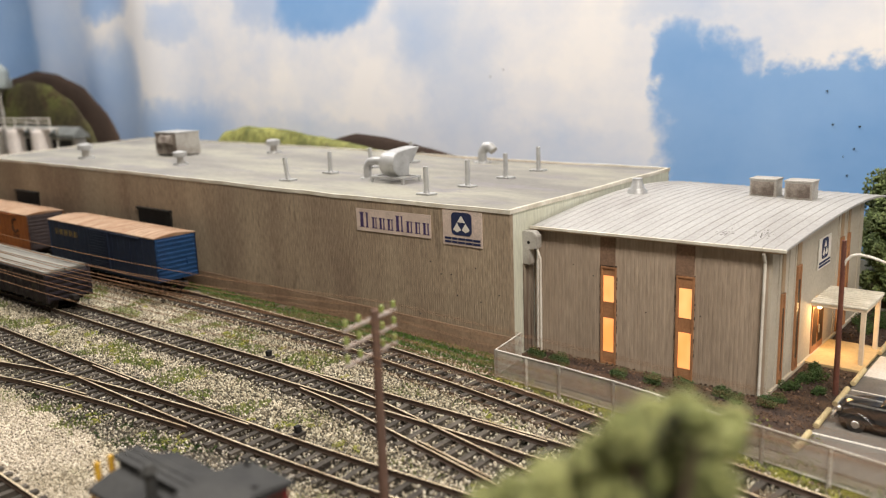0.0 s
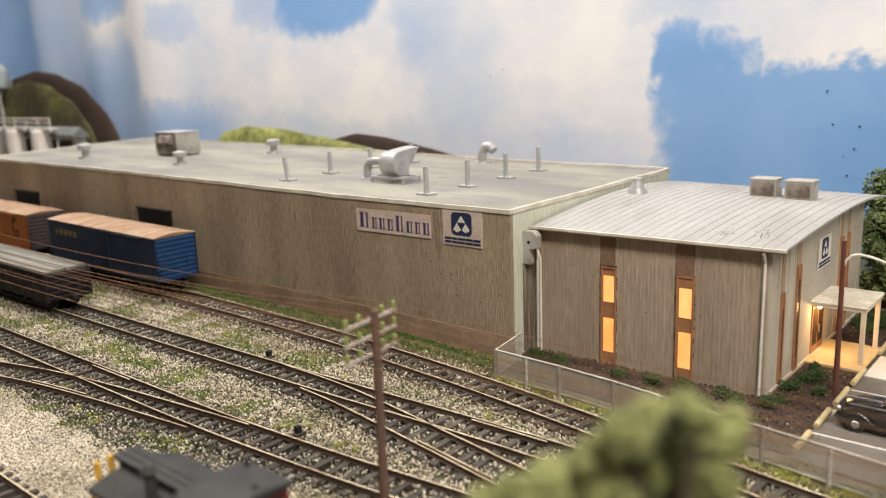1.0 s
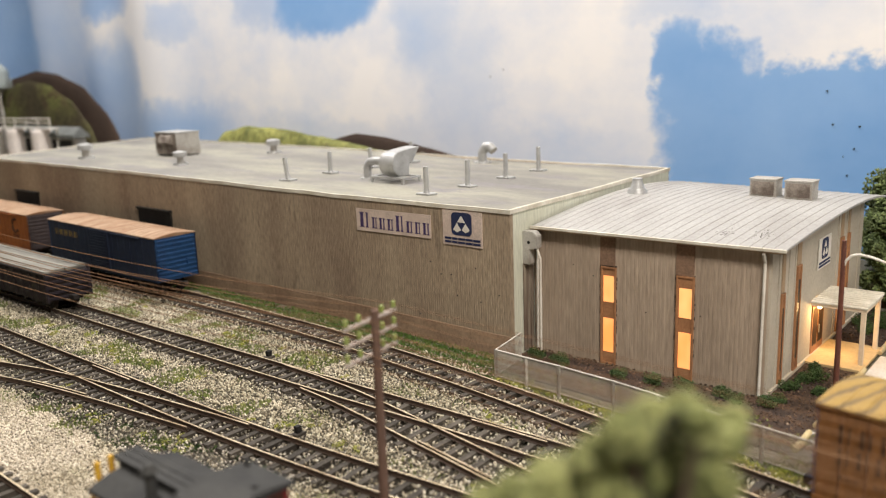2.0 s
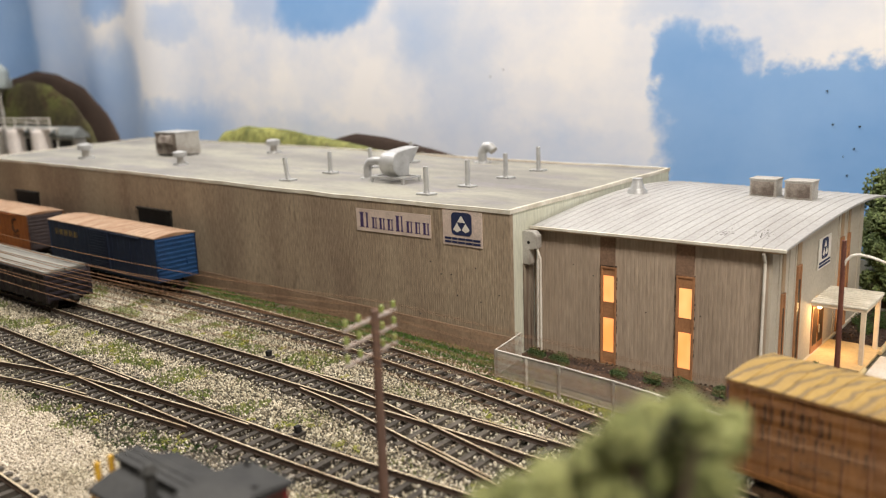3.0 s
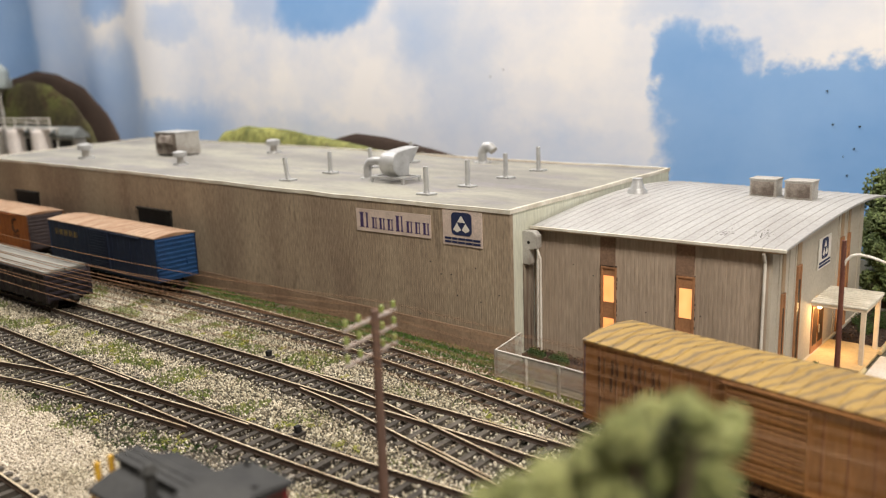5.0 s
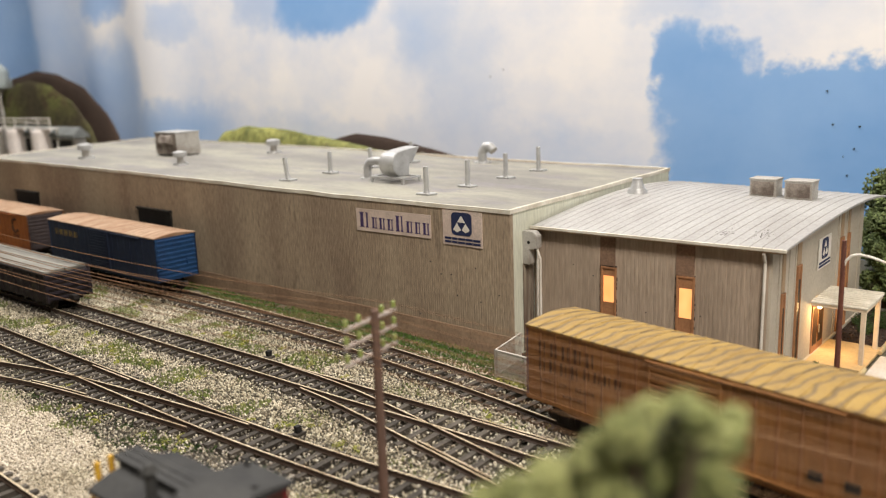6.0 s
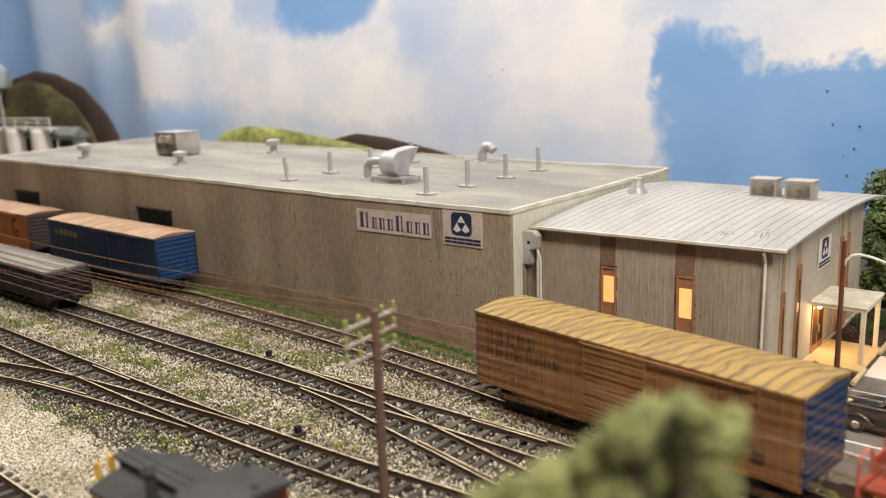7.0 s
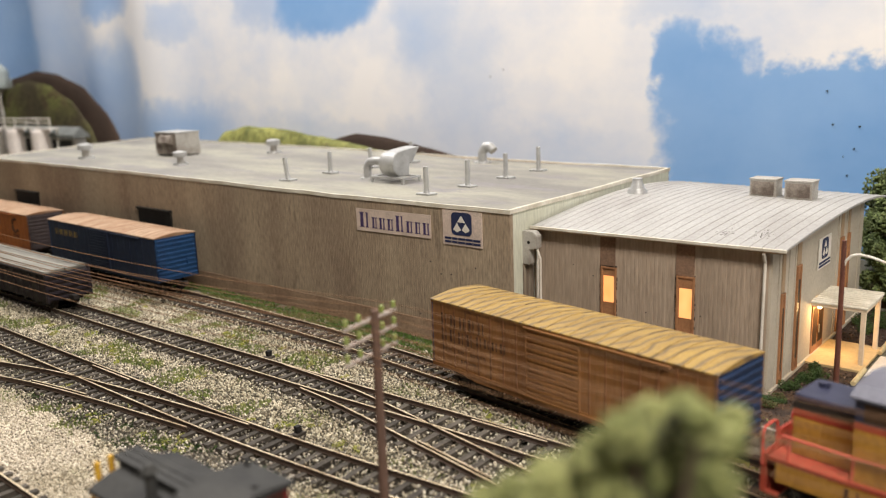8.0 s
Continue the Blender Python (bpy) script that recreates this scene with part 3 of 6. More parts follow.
    box(bm, ANX - 0.4, ANX + 0.7, 97, 119, 1.5, 30.5)
    d = part("door", bm, M_BROWNTRIM, o, "brown glazed entrance door, closed")
    for a, b in ((98.5, 106.5), (109.0, 117.0)):
        bm = bmesh.new()
        box(bm, ANX + 0.6, ANX + 0.95, a, b, 6, 28)
        part("pane", bm, M_DARKGLASS, d)
    bm = bmesh.new()
    rod(bm, (ANX + 1.6, 107.6, 12), (ANX + 1.6, 107.6, 17), 0.35)
    part("handle", bm, M_GALV, d)
    # downspouts
    for x, y in ((ANX - 2.5, ANY - 1.2), (3.5, ANY - 1.2)):
        bm = bmesh.new()
        rod(bm, (x, 20.0, 75), (x, y, 70), 0.8)
        rod(bm, (x, y, 69.5), (x - 0.3, y, 0.5), 0.8)
        part("downspout", bm, M_WHITE, o, "cream downspout pipe")
    bm = bmesh.new()
    box(bm, ANX - 0.2, ANX + 1.2, ANY + 0.5, ANB, -1, 1.6, 0.2)
    part("base_strip", bm, M_ANNEX_END, o)
    return o


factory()
office()


# ---- rolling stock ----
def paint(name, base, other, **k):
    k = {"big": 35, "fine": 700, "rough": 0.7, "grain": 0.2, "stretch": (1, 1, 0.4), **k}
    return surface(name, base, other, **k)


M_BC_YELLOW = paint("weathered_orange_yellow_paint", (0.285, 0.132, 0.040), (0.185, 0.080, 0.025), big=22, stretch=(1, 1, 0.15), spots=((0.13, 0.055, 0.022), 0.60))


def streaked_roof():
    """Mustard paint with sooty wavering streaks along the diagonal corrugations."""
    m, t, nodes, links, bsdf = nodes_of("mustard_roof_with_sooty_streaks")
    coord = nodes.new("ShaderNodeTexCoord").outputs["Object"]
    mp = nodes.new("ShaderNodeMapping")
    mp.inputs["Rotation"].default_value = (0, 0, radians(14))
    links.new(coord, mp.inputs[0])
    w = nodes.new("ShaderNodeTexWave")
    w.inputs["Scale"].default_value = 52
    w.inputs["Distortion"].default_value = 5.5
    w.inputs["Detail"].default_value = 1.2
    w.inputs["Detail Scale"].default_value = 1.3
    links.new(mp.outputs[0], w.inputs["Vector"])
    big = noise_tex(t, coord, 35, (1, 1, 1))
    base = ramp(t, big, [(0.35, (0.36, 0.23, 0.056)), (0.65, (0.265, 0.165, 0.044))])
    col = blend(t, ramp(t, w.outputs["Fac"], [(0.0, (0.9, 0.9, 0.9)), (0.38, (0, 0, 0))]), base, (0.13, 0.088, 0.042))
    fine = noise_tex(t, coord, 700)
    col = blend(t, 1.0, col, ramp(t, fine, [(0.3, (0.85, 0.85, 0.85)), (0.7, (1.1, 1.1, 1.1))]), "MULTIPLY")
    links.new(col, bsdf.inputs["Base Color"])
    bsdf.inputs["Roughness"].default_value = 0.6
    bn = nodes.new("ShaderNodeBump")
    bn.inputs["Strength"].default_value = 0.5
    bn.inputs["Distance"].default_value = 0.0008
    links.new(w.outputs["Fac"], bn.inputs["Height"])
    links.new(bn.outputs[0], bsdf.inputs["Normal"])
    return m


M_BC_ROOF = streaked_roof()
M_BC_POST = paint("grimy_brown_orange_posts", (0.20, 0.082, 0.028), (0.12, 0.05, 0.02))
M_BLUE_END = paint("faded_blue_paint", (0.017, 0.038, 0.095), (0.012, 0.024, 0.058), spots=((0.05, 0.07, 0.11), 0.66))
# blues of one car: the sides set darker, the ends brighter
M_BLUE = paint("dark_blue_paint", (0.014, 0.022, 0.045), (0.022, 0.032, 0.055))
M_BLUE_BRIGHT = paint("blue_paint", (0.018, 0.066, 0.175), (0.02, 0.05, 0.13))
M_RUSTROOF = paint("rust_streaked_galvanised_roof", (0.28, 0.155, 0.085), (0.42, 0.29, 0.19), big=110, stretch=(1, 0.25, 1), lo=0.35, hi=0.6, spots=((0.22, 0.11, 0.06), 0.62))
M_ORANGE = paint("faded_orange_paint", (0.32, 0.10, 0.021), (0.24, 0.07, 0.017))
M_CARDARK = paint("sooty_brown_black_paint", (0.016, 0.012, 0.011), (0.028, 0.019, 0.017))
M_TRUCK = paint("grimy_truck_black", (0.02, 0.017, 0.015), (0.035, 0.026, 0.02))
M_LETTER = surface("faded_black_lettering", (0.045, 0.022, 0.012), (0.11, 0.05, 0.022), big=160, fine=900, bump=0)
M_GOLD = surface("faded_gold_lettering", (0.33, 0.22, 0.06), (0.20, 0.14, 0.05), big=200, fine=900, bump=0)


def wheelset(parent, x):
    """An axle with two flanged wheels; its origin is the axle's middle."""
    bm = bmesh.new()
    rod(bm, (0, -9.6, 0), (0, 9.6, 0), 1.1, seg=8)
    for s in (-1, 1):
        rod(bm, (0, s * 7.4, 0), (0, s * 9.9, 0), 5.2, seg=20)
        rod(bm, (0, s * 6.8, 0), (0, s * 7.5, 0), 5.9, seg=20)
        for k in range(4):
            a = k * math.pi / 2
            rod(bm, (2.8 * math.cos(a), s * 9.8, 2.8 * math.sin(a)), (2.8 * math.cos(a), s * 10.1, 2.8 * math.sin(a)), 0.7, seg=6)
    w = part("wheelset", bm, M_TRUCK, parent, "dark steel wheels on an axle")
    w.matrix_basis = pose(x * MM, 0, (RAIL_TOP + 5.2) * MM)
    return w


def truck_frame(parent, x, half=10.5):
    bm = bmesh.new()
    for s in (-1, 1):
        y = s * 12.2
        prism(bm, [(x - half - 4, 8.8), (x - half - 4, 11.6), (x - 5, 13.6), (x + 5, 13.6), (x + half + 4, 11.6), (x + half + 4, 8.8), (x + 5, 7), (x - 5, 7)], "y", y - 1.1, y + 1.1)
        for dx in (-half, half):
            box(bm, x + dx - 1.9, x + dx + 1.9, y - 1.9, y + 1.9, 8.4, 12.2, 0.3)
        for dx in (-2, 0, 2):
            rod(bm, (x + dx, y + s * 1.2, 8), (x + dx, y + s * 1.2, 13), 0.8, seg=8)
    box(bm, x - 3, x + 3, -12, 12, 10, 14.5)
    return part("truck", bm, M_TRUCK, parent, "black truck side frames")


def coupler(parent, x, s):
    bm = bmesh.new()
    box(bm, min(x, x + s * 7), max(x, x + s * 7), -1.4, 1.4, 13.2, 15.6, 0.3)
    box(bm, min(x + s * 6, x + s * 10), max(x + s * 6, x + s * 10), -2.3, 2.0, 12.6, 16.4, 0.5)
    part("coupler", bm, M_TRUCK, parent)


def one(name, dims, material, parent, bevel=0.12, label=""):
    bm = bmesh.new()
    box(bm, *dims, bevel)
    return part(name, bm, material, parent, label)


def letters(bm, x, z, h, count, y, w, gap=0.35, seed=1):
    """A row of plain upright bars in pairs, a thick one and a thin one."""
    rng = random.Random(seed)
    for i in range(count):
        k = w * rng.uniform(0.26, 0.34)
        box(bm, x, x + k, y - 0.12, y + 0.1, z, z + h)
        box(bm, x + w * 0.72, x + w * 0.86, y - 0.12, y + 0.1, z, z + h)
        x += w * (1 + gap)


def boxcar(name, label, length, mats, roof_style, doors=True, height=53.2, group="freight cars"):
    """A boxcar with its left end at x = 0, on rails along x."""
    side, end, roof, low = mats
    c = thing(name, label, "freight car", group=group)
    L, W, z0, z1 = length, 18.0, 18.0, height - 2.4
    bm = bmesh.new()
    box(bm, 0.6, L - 0.6, -W + 1.0, W - 1.0, z0, z1, 0.3)
    body = part("body", bm, side, c)
    # side sheets with posts between them
    n = 19
    for s in (-1, 1):
        y_in, y_sheet, y_post = s * (W - 1.3), s * (W - 0.35), s * W
        bm = bmesh.new()
        box(bm, 0.2, L - 0.2, min(y_in, y_sheet), max(y_in, y_sheet), z0, z1 - 0.3)
        sheet = part("side", bm, side, c)
        for i in range(n + 1):
            a = L * i / n
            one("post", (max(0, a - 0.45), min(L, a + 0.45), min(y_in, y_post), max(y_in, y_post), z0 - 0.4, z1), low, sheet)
        ys = sorted((s * (W - 1.2), s * (W + 0.15)))
        one("top_rail", (0, L, *ys, z1 - 1.2, z1 + 0.1), side, sheet)
        one("side_sill", (0, L, *ys, z0 - 1.0, z0 + 1.0), side, sheet)
        bm = bmesh.new()
        prism(bm, [(L * 0.10, z0 - 0.9), (L * 0.90, z0 - 0.9), (L * 0.80, z0 - 3.4), (L * 0.20, z0 - 3.4)], "y", s * (W - 1.2), s * (W - 0.4))
        part("fish_belly_sill", bm, side, sheet)
        if doors:
            a, b = L * 0.41, L * 0.60
            y0, y1 = sorted((s * (W - 0.2), s * (W + 0.9)))
            bm = bmesh.new()
            box(bm, a, b, y0, y1 - (0.6 if s > 0 else 0), z0 + 0.5, z1 - 2.0) if s > 0 else box(bm, a, b, y0 + 0.6, y1, z0 + 0.5, z1 - 2.0)
            door = part("door", bm, side, c, "sliding door with horizontal ribs")
            h = (z1 - z0 - 3.0) / 13
            for k in range(13):
                one("rib", (a, b, y0 + 0.1, y1 - 0.1, z0 + 0.8 + k * h, z0 + 0.8 + (k + 0.55) * h), side, door)
            for u in (a, b):
                one("stile", (u - 0.5, u + 0.5, y0, y1, z0 + 0.5, z1 - 2.0), side, door)
            for zz in (z1 - 1.8, z0 - 0.6):
                one("door_track", (L * 0.40, L * 0.88, y0 - (0.3 if s < 0 else 0), y1 + (0.3 if s > 0 else 0), zz, zz + 0.9), side, door)
    # ribbed ends
    for x, s in ((0.0, -1), (L, 1)):
        bm = bmesh.new()
        box(bm, min(x, x - s * 0.9), max(x, x - s * 0.9), -W + 0.2, W - 0.2, z0 - 0.5, z1 + 0.6)
        sheet = part("end", bm, end, c, "ribbed car end")
        for k in range(9):
            zz = z0 + 2.2 + k * (z1 - z0 - 2.4) / 8.6
            xs = sorted((x - s * 0.2, x + s * 1.0))
            one("rib", (xs[0], xs[1], -W + 1.8, W - 1.8, zz - 0.75, zz + 0.75), end, sheet, 0.45)
        for k in range(7):
            zz = z0 + 1 + k * 2.6
            xs = sorted((x + s * 0.2, x + s * 1.3))
            one("rung", (xs[0], xs[1], -W + 0.6, -W + 6.0, zz, zz + 0.4), end, sheet, 0)
        one("brake_box", (min(x, x + s * 1.4), max(x, x + s * 1.4), 8, 9.5, z0 + 9, z0 + 15), end, sheet)
    # roof: shallow peak, diagonal or straight ribs
    bm = bmesh.new()
    prof = [(-W - 0.3, z1 - 0.1), (-W - 0.3, z1 + 0.5), (-W * 0.62, z1 + 1.55), (-W * 0.25, z1 + 2.25), (0, z1 + 2.4), (W * 0.25, z1 + 2.25), (W * 0.62, z1 + 1.55), (W + 0.3, z1 + 0.5), (W + 0.3, z1 - 0.1)]
    prism(bm, prof, "x", -0.4, L + 0.4)
    r = part("roof", bm, roof, c, smooth=True)

    def top(y):
        return z1 + 2.4 - 1.9 * (abs(y) / W) ** 1.6
    m = 17 if roof_style == "diagonal" else 22
    lean = (L - 8) / m if roof_style == "diagonal" else 0.0
    for i in range(m):
        for sgn in (-1, 1):
            bm = bmesh.new()
            x0 = 4 + (L - 8) * (i + (0 if lean else 0.5)) / m
            ys = [sgn * (0.6 + (W - 1.2) * q / 4) for q in range(5)]
            ps = [(x0 + lean * q / 4, ys[q], top(ys[q]) - 0.1) for q in range(5)]
            for p, q in zip(ps, ps[1:]):
                rod(bm, p, q, 0.5, seg=6)
            part("roof_rib", bm, roof, r)
    bm = bmesh.new()
    box(bm, 6, L - 6, -5, 5, 14, 18)
    box(bm, L * 0.42, L * 0.58, -13, 13, 12.5, 17.5, 0.4)
    part("underframe", bm, M_TRUCK, c)
    for x in (24, L - 24):
        truck_frame(c, x)
    sets = [wheelset(c, x + dx) for x in (24, L - 24) for dx in (-10.5, 10.5)]
    coupler(c, 0, -1)
    coupler(c, L, 1)
    return c, sets


def orient(c, line_x, line, reverse=False):
    """Stand a car with its left end at line_x on a straight piece of line."""
    (ax, ay), (bx, by) = line
    ang = math.degrees(math.atan2(by - ay, bx - ax))
    y = ay + (by - ay) * (line_x - ax) / (bx - ax)
    c.matrix_basis = pose(line_x * MM, y * MM, 0, 0, 0, ang)
    return ang, y


TRAIN_LINE = ((22.9, -54.6), (190, -78))
TRAIN_SPEED = 32.9
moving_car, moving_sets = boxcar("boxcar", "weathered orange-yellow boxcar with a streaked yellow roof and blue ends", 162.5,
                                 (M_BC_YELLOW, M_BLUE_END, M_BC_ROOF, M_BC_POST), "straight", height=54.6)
bm = bmesh.new()
letters(bm, 8.0, 40.4, 6.4, 5, -18.15, 4.2, 0.6, 3)
letters(bm, 8.0, 32.6, 6.2, 4, -18.15, 4.0, 0.55, 5)
letters(bm, 33.5, 34.4, 4.6, 4, -18.15, 3.6, 0.5, 8)
letters(bm, 9.0, 27.6, 1.8, 3, -18.15, 1.6, 0.5, 6)
letters(bm, 20.0, 27.6, 1.8, 2, -18.15, 1.6, 0.5, 9)
letters(bm, 29.0, 27.6, 1.8, 5, -18.15, 1.5, 0.5, 7)
letters(bm, 22.0, 23.0, 1.5, 6, -18.15, 1.4, 0.4, 2)
part("lettering", bm, M_LETTER, moving_car, "faded black lettering bars")

for u in (31, 18.5):
    one("placard", (162.5 - u, 162.5 - u + 5.0, -18.5, -18.0, 24.0, 27.6), M_TRUCK, moving_car, 0.1, "small black placard board")

blue_car, _ = boxcar("boxcar", "blue boxcar with dark sides, brighter ends and a rusty tan roof, standing by the factory", 181.0, (M_BLUE, M_BLUE_BRIGHT, M_RUSTROOF, M_BLUE), "straight", height=54.0)
orient(blue_car, -473, ((-520, -35.5), (-258, -38.3)))
bm = bmesh.new()
letters(bm, 14, 40, 5.0, 5, -18.15, 5.5, 0.6, 11)
part("lettering", bm, M_GOLD, blue_car, "faded gold lettering bars")
M_ENDGREY = paint("grimy_purple_grey_end", (0.085, 0.066, 0.066), (0.06, 0.044, 0.04))
orange_car, _ = boxcar("boxcar", "faded orange boxcar with a rusty tan roof and grey ends", 181.0, (M_ORANGE, M_ENDGREY, M_RUSTROOF, M_ORANGE), "straight", height=53.0)
orient(orange_car, -701, ((-900, -33), (-520, -35.5)))
bm = bmesh.new()
for k in range(9):
    a = math.radians(60 + k * 30)
    b = math.radians(60 + (k + 1) * 30)
    rod(bm, (154 + 6 * math.cos(a), -18.1, 39 + 6.5 * math.sin(a)), (154 + 6 * math.cos(b), -18.1, 39 + 6.5 * math.sin(b)), 1.0, seg=6)
letters(bm, 149, 27, 3.5, 2, -18.15, 5, 0.3, 4)
part("lettering", bm, M_LETTER, orange_car, "dark emblem on the side")


# ---- standing cars ----
M_PLANK = surface("weathered_grey_planks", (0.25, 0.24, 0.205), (0.165, 0.155, 0.13), big=60, fine=900, stretch=(0.2, 1, 1), pieces=0.25)
M_PURPLE = paint("dull_purple_black_paint", (0.024, 0.018, 0.024), (0.016, 0.012, 0.015))
M_RED = paint("caboose_red_paint", (0.27, 0.03, 0.025), (0.18, 0.022, 0.02))
M_DARKROOF = surface("matt_charcoal_roof", (0.032, 0.032, 0.031), (0.052, 0.051, 0.047), big=35, fine=500, grain=0.2, rough=0.7, spec=0.2)
M_YELLOW = surface("yellow_grab_iron_paint", (0.62, 0.36, 0.03), (0.50, 0.28, 0.03), big=100, fine=900)


def gondola():
    c = thing("gondola_car", "low dark gondola car with a grey plank cover", "freight car", group="freight cars")
    L, W = 178.0, 17.5
    bm = bmesh.new()
    box(bm, 0.8, L - 0.8, -W + 0.8, W - 0.8, 12, 33.0)
    body = part("body", bm, M_CARDARK, c)
    for s in (-1, 1):
        for i in range(15):
            a = L * i / 14
            ys = sorted((s * (W - 1), s * (W + 0.3)))
            one("post", (max(0, a - 0.6), min(L, a + 0.6), *ys, 12, 33.4), M_CARDARK, body)
        one("side_rail", (0, L, *sorted((s * (W - 1), s * (W + 0.4))), 32.6, 34.2), M_CARDARK, body)
    for x, s in ((0, -1), (L, 1)):
        for k in range(5):
            z = 13.5 + k * 4.2
            one("end_rib", (*sorted((x - s * 0.8, x + s * 0.8)), -W + 1, W - 1, z, z + 2.0), M_PURPLE, body, 0.3)
        for y in (-W + 0.5, W - 2.0):
            one("end_post", (*sorted((x - s * 0.8, x + s * 1.2)), y, y + 1.5, 12, 34.5), M_PURPLE, body, 0.2)
    for k in range(6):
        y = -W + 1.5 + k * 5.4
        one("plank", (1.5 + (k % 2), L - 2 - (k % 3), y, y + 5.0, 33.4, 35.2 + 0.3 * (k % 2)), M_PLANK, c, 0.2, "grey weathered plank")
    for x in (22, L - 22):
        truck_frame(c, x)
        for dx in (-10.5, 10.5):
            wheelset(c, x + dx)
    coupler(c, 0, -1)
    coupler(c, L, 1)
    orient(c, -328.5 - L, ((-900, -112), (-330, -107.6)))


gondola()


def caboose():
    c = thing("caboose", "red caboose with charcoal roof, cupola and smokestack", "caboose", 40, -260.6, 0, 0)
    c.matrix_basis = pose(40 * MM, -260.6 * MM, 0) @ Matrix.Diagonal((1, 1, 1.035, 1))
    L = 112.0
    bm = bmesh.new()
    box(bm, 8, L - 8, -13.0, 13.0, 15, 47.5, 0.3)
    body = part("body", bm, M_RED, c, "red wooden body")
    for s in (-1, 1):
        for x in (18, 32, 78, 92):
            one("window", (x, x + 5, *sorted((s * 12.8, s * 13.4)), 32, 40), M_DARKGLASS, body)
    bm = bmesh.new()
    prism(bm, [(-15, 46.8), (-15, 47.8), (-8, 49.9), (0, 50.8), (8, 49.9), (15, 47.8), (15, 46.8)], "x", 2.5, L)
    roof = part("roof", bm, M_DARKROOF, c, "matt charcoal peaked roof", smooth=False)
    for x0, x1 in ((-2, 44.6), (67.6, L + 4)):
        for k in range(3):
            y = -4.2 + k * 2.9
            one("roofwalk_plank", (x0, x1, y, y + 2.6, 51.9, 52.8), M_DARKROOF, roof, 0.1)
        for k in range(5):
            x = x0 + 4 + k * (x1 - x0 - 8) / 4
            one("saddle", (x - 0.6, x + 0.6, -4, 4, 50.0, 51.9), M_DARKROOF, roof, 0)
    bm = bmesh.new()
    rod(bm, (28, -8.5, 48), (28, -8.5, 58.5), 1.7, 1.5, 14)
    rod(bm, (28, -8.5, 48.0), (28, -8.5, 51.2), 2.8, 2.2, 14)
    rod(bm, (28, -8.5, 58.0), (28, -8.5, 60.2), 2.6, 1.2, 14)
    part("smokestack", bm, M_DARKROOF, c, smooth=True)
    bm = bmesh.new()
    box(bm, 47.0, 64.8, -10.6, 10.6, 47, 58, 0.3)
    cup = part("cupola", bm, M_RED, c, "red cupola")
    bm = bmesh.new()
    prism(bm, [(-12.2, 57.4), (-12.2, 58.3), (-6, 59.2), (0, 59.6), (6, 59.2), (12.2, 58.3), (12.2, 57.4)], "x", 45.8, 66.0)
    part("cupola_roof", bm, M_DARKROOF, cup)
    for x in (46.7, 64.5):
        for y in (-8.5, 2.5):
            one("cupola_window", (x, x + 0.6, y, y + 6, 51.5, 56), M_DARKGLASS, cup)
    for x in (49, 57):
        for s in (-1, 1):
            one("cupola_window", (x, x + 5.5, *sorted((s * 10.4, s * 11.0)), 51.5, 56), M_DARKGLASS, cup)
    for x in (2.5, L - 2.5):
        one("platform", (x - 4, x + 4, -14, 14, 14.5, 16.5), M_TRUCK, c)
        for y in (-13.5, 13.5):
            bm = bmesh.new()
            rod(bm, (x, y, 16.5), (x, y, 48), 0.6)
            part("railing_post", bm, M_YELLOW, c)
    for y, dx in ((-8.6, -3.4), (-3.6, -4.6)):
        bm = bmesh.new()
        rod(bm, (dx, y, 16), (dx, y, 51.6), 0.95, seg=10)
        part("grab_post", bm, M_YELLOW, c, "yellow grab iron post", smooth=True)
    for x, y in ((48.5, 9.5), (62.0, 2.0)):
        bm = bmesh.new()
        rod(bm, (x, y, 58), (x, y, 60.4), 1.0, 0.8, 10)
        part("roof_fitting", bm, M_DARKROOF, cup)
    for x in (24, L - 24):
        truck_frame(c, x, 9)
        for dx in (-9, 9):
            wheelset(c, x + dx)


caboose()

# ---- the locomotive behind the moving boxcar ----
M_LOCO_YEL = paint("loco_yellow_paint", (0.45, 0.24, 0.04), (0.35, 0.175, 0.03))
M_LOCO_ORG = paint("loco_vermilion_paint", (0.38, 0.062, 0.03), (0.30, 0.045, 0.024))
M_LOCO_BLUE = paint("loco_dark_blue_paint", (0.022, 0.024, 0.05), (0.035, 0.038, 0.07), rough=0.45)
M_LOCO_GREY = paint("loco_grey_blue_roof", (0.14, 0.14, 0.17), (0.10, 0.10, 0.125), rough=0.5)
M_RAILING = paint("coral_red_handrail", (0.62, 0.10, 0.07), (0.52, 0.08, 0.055))


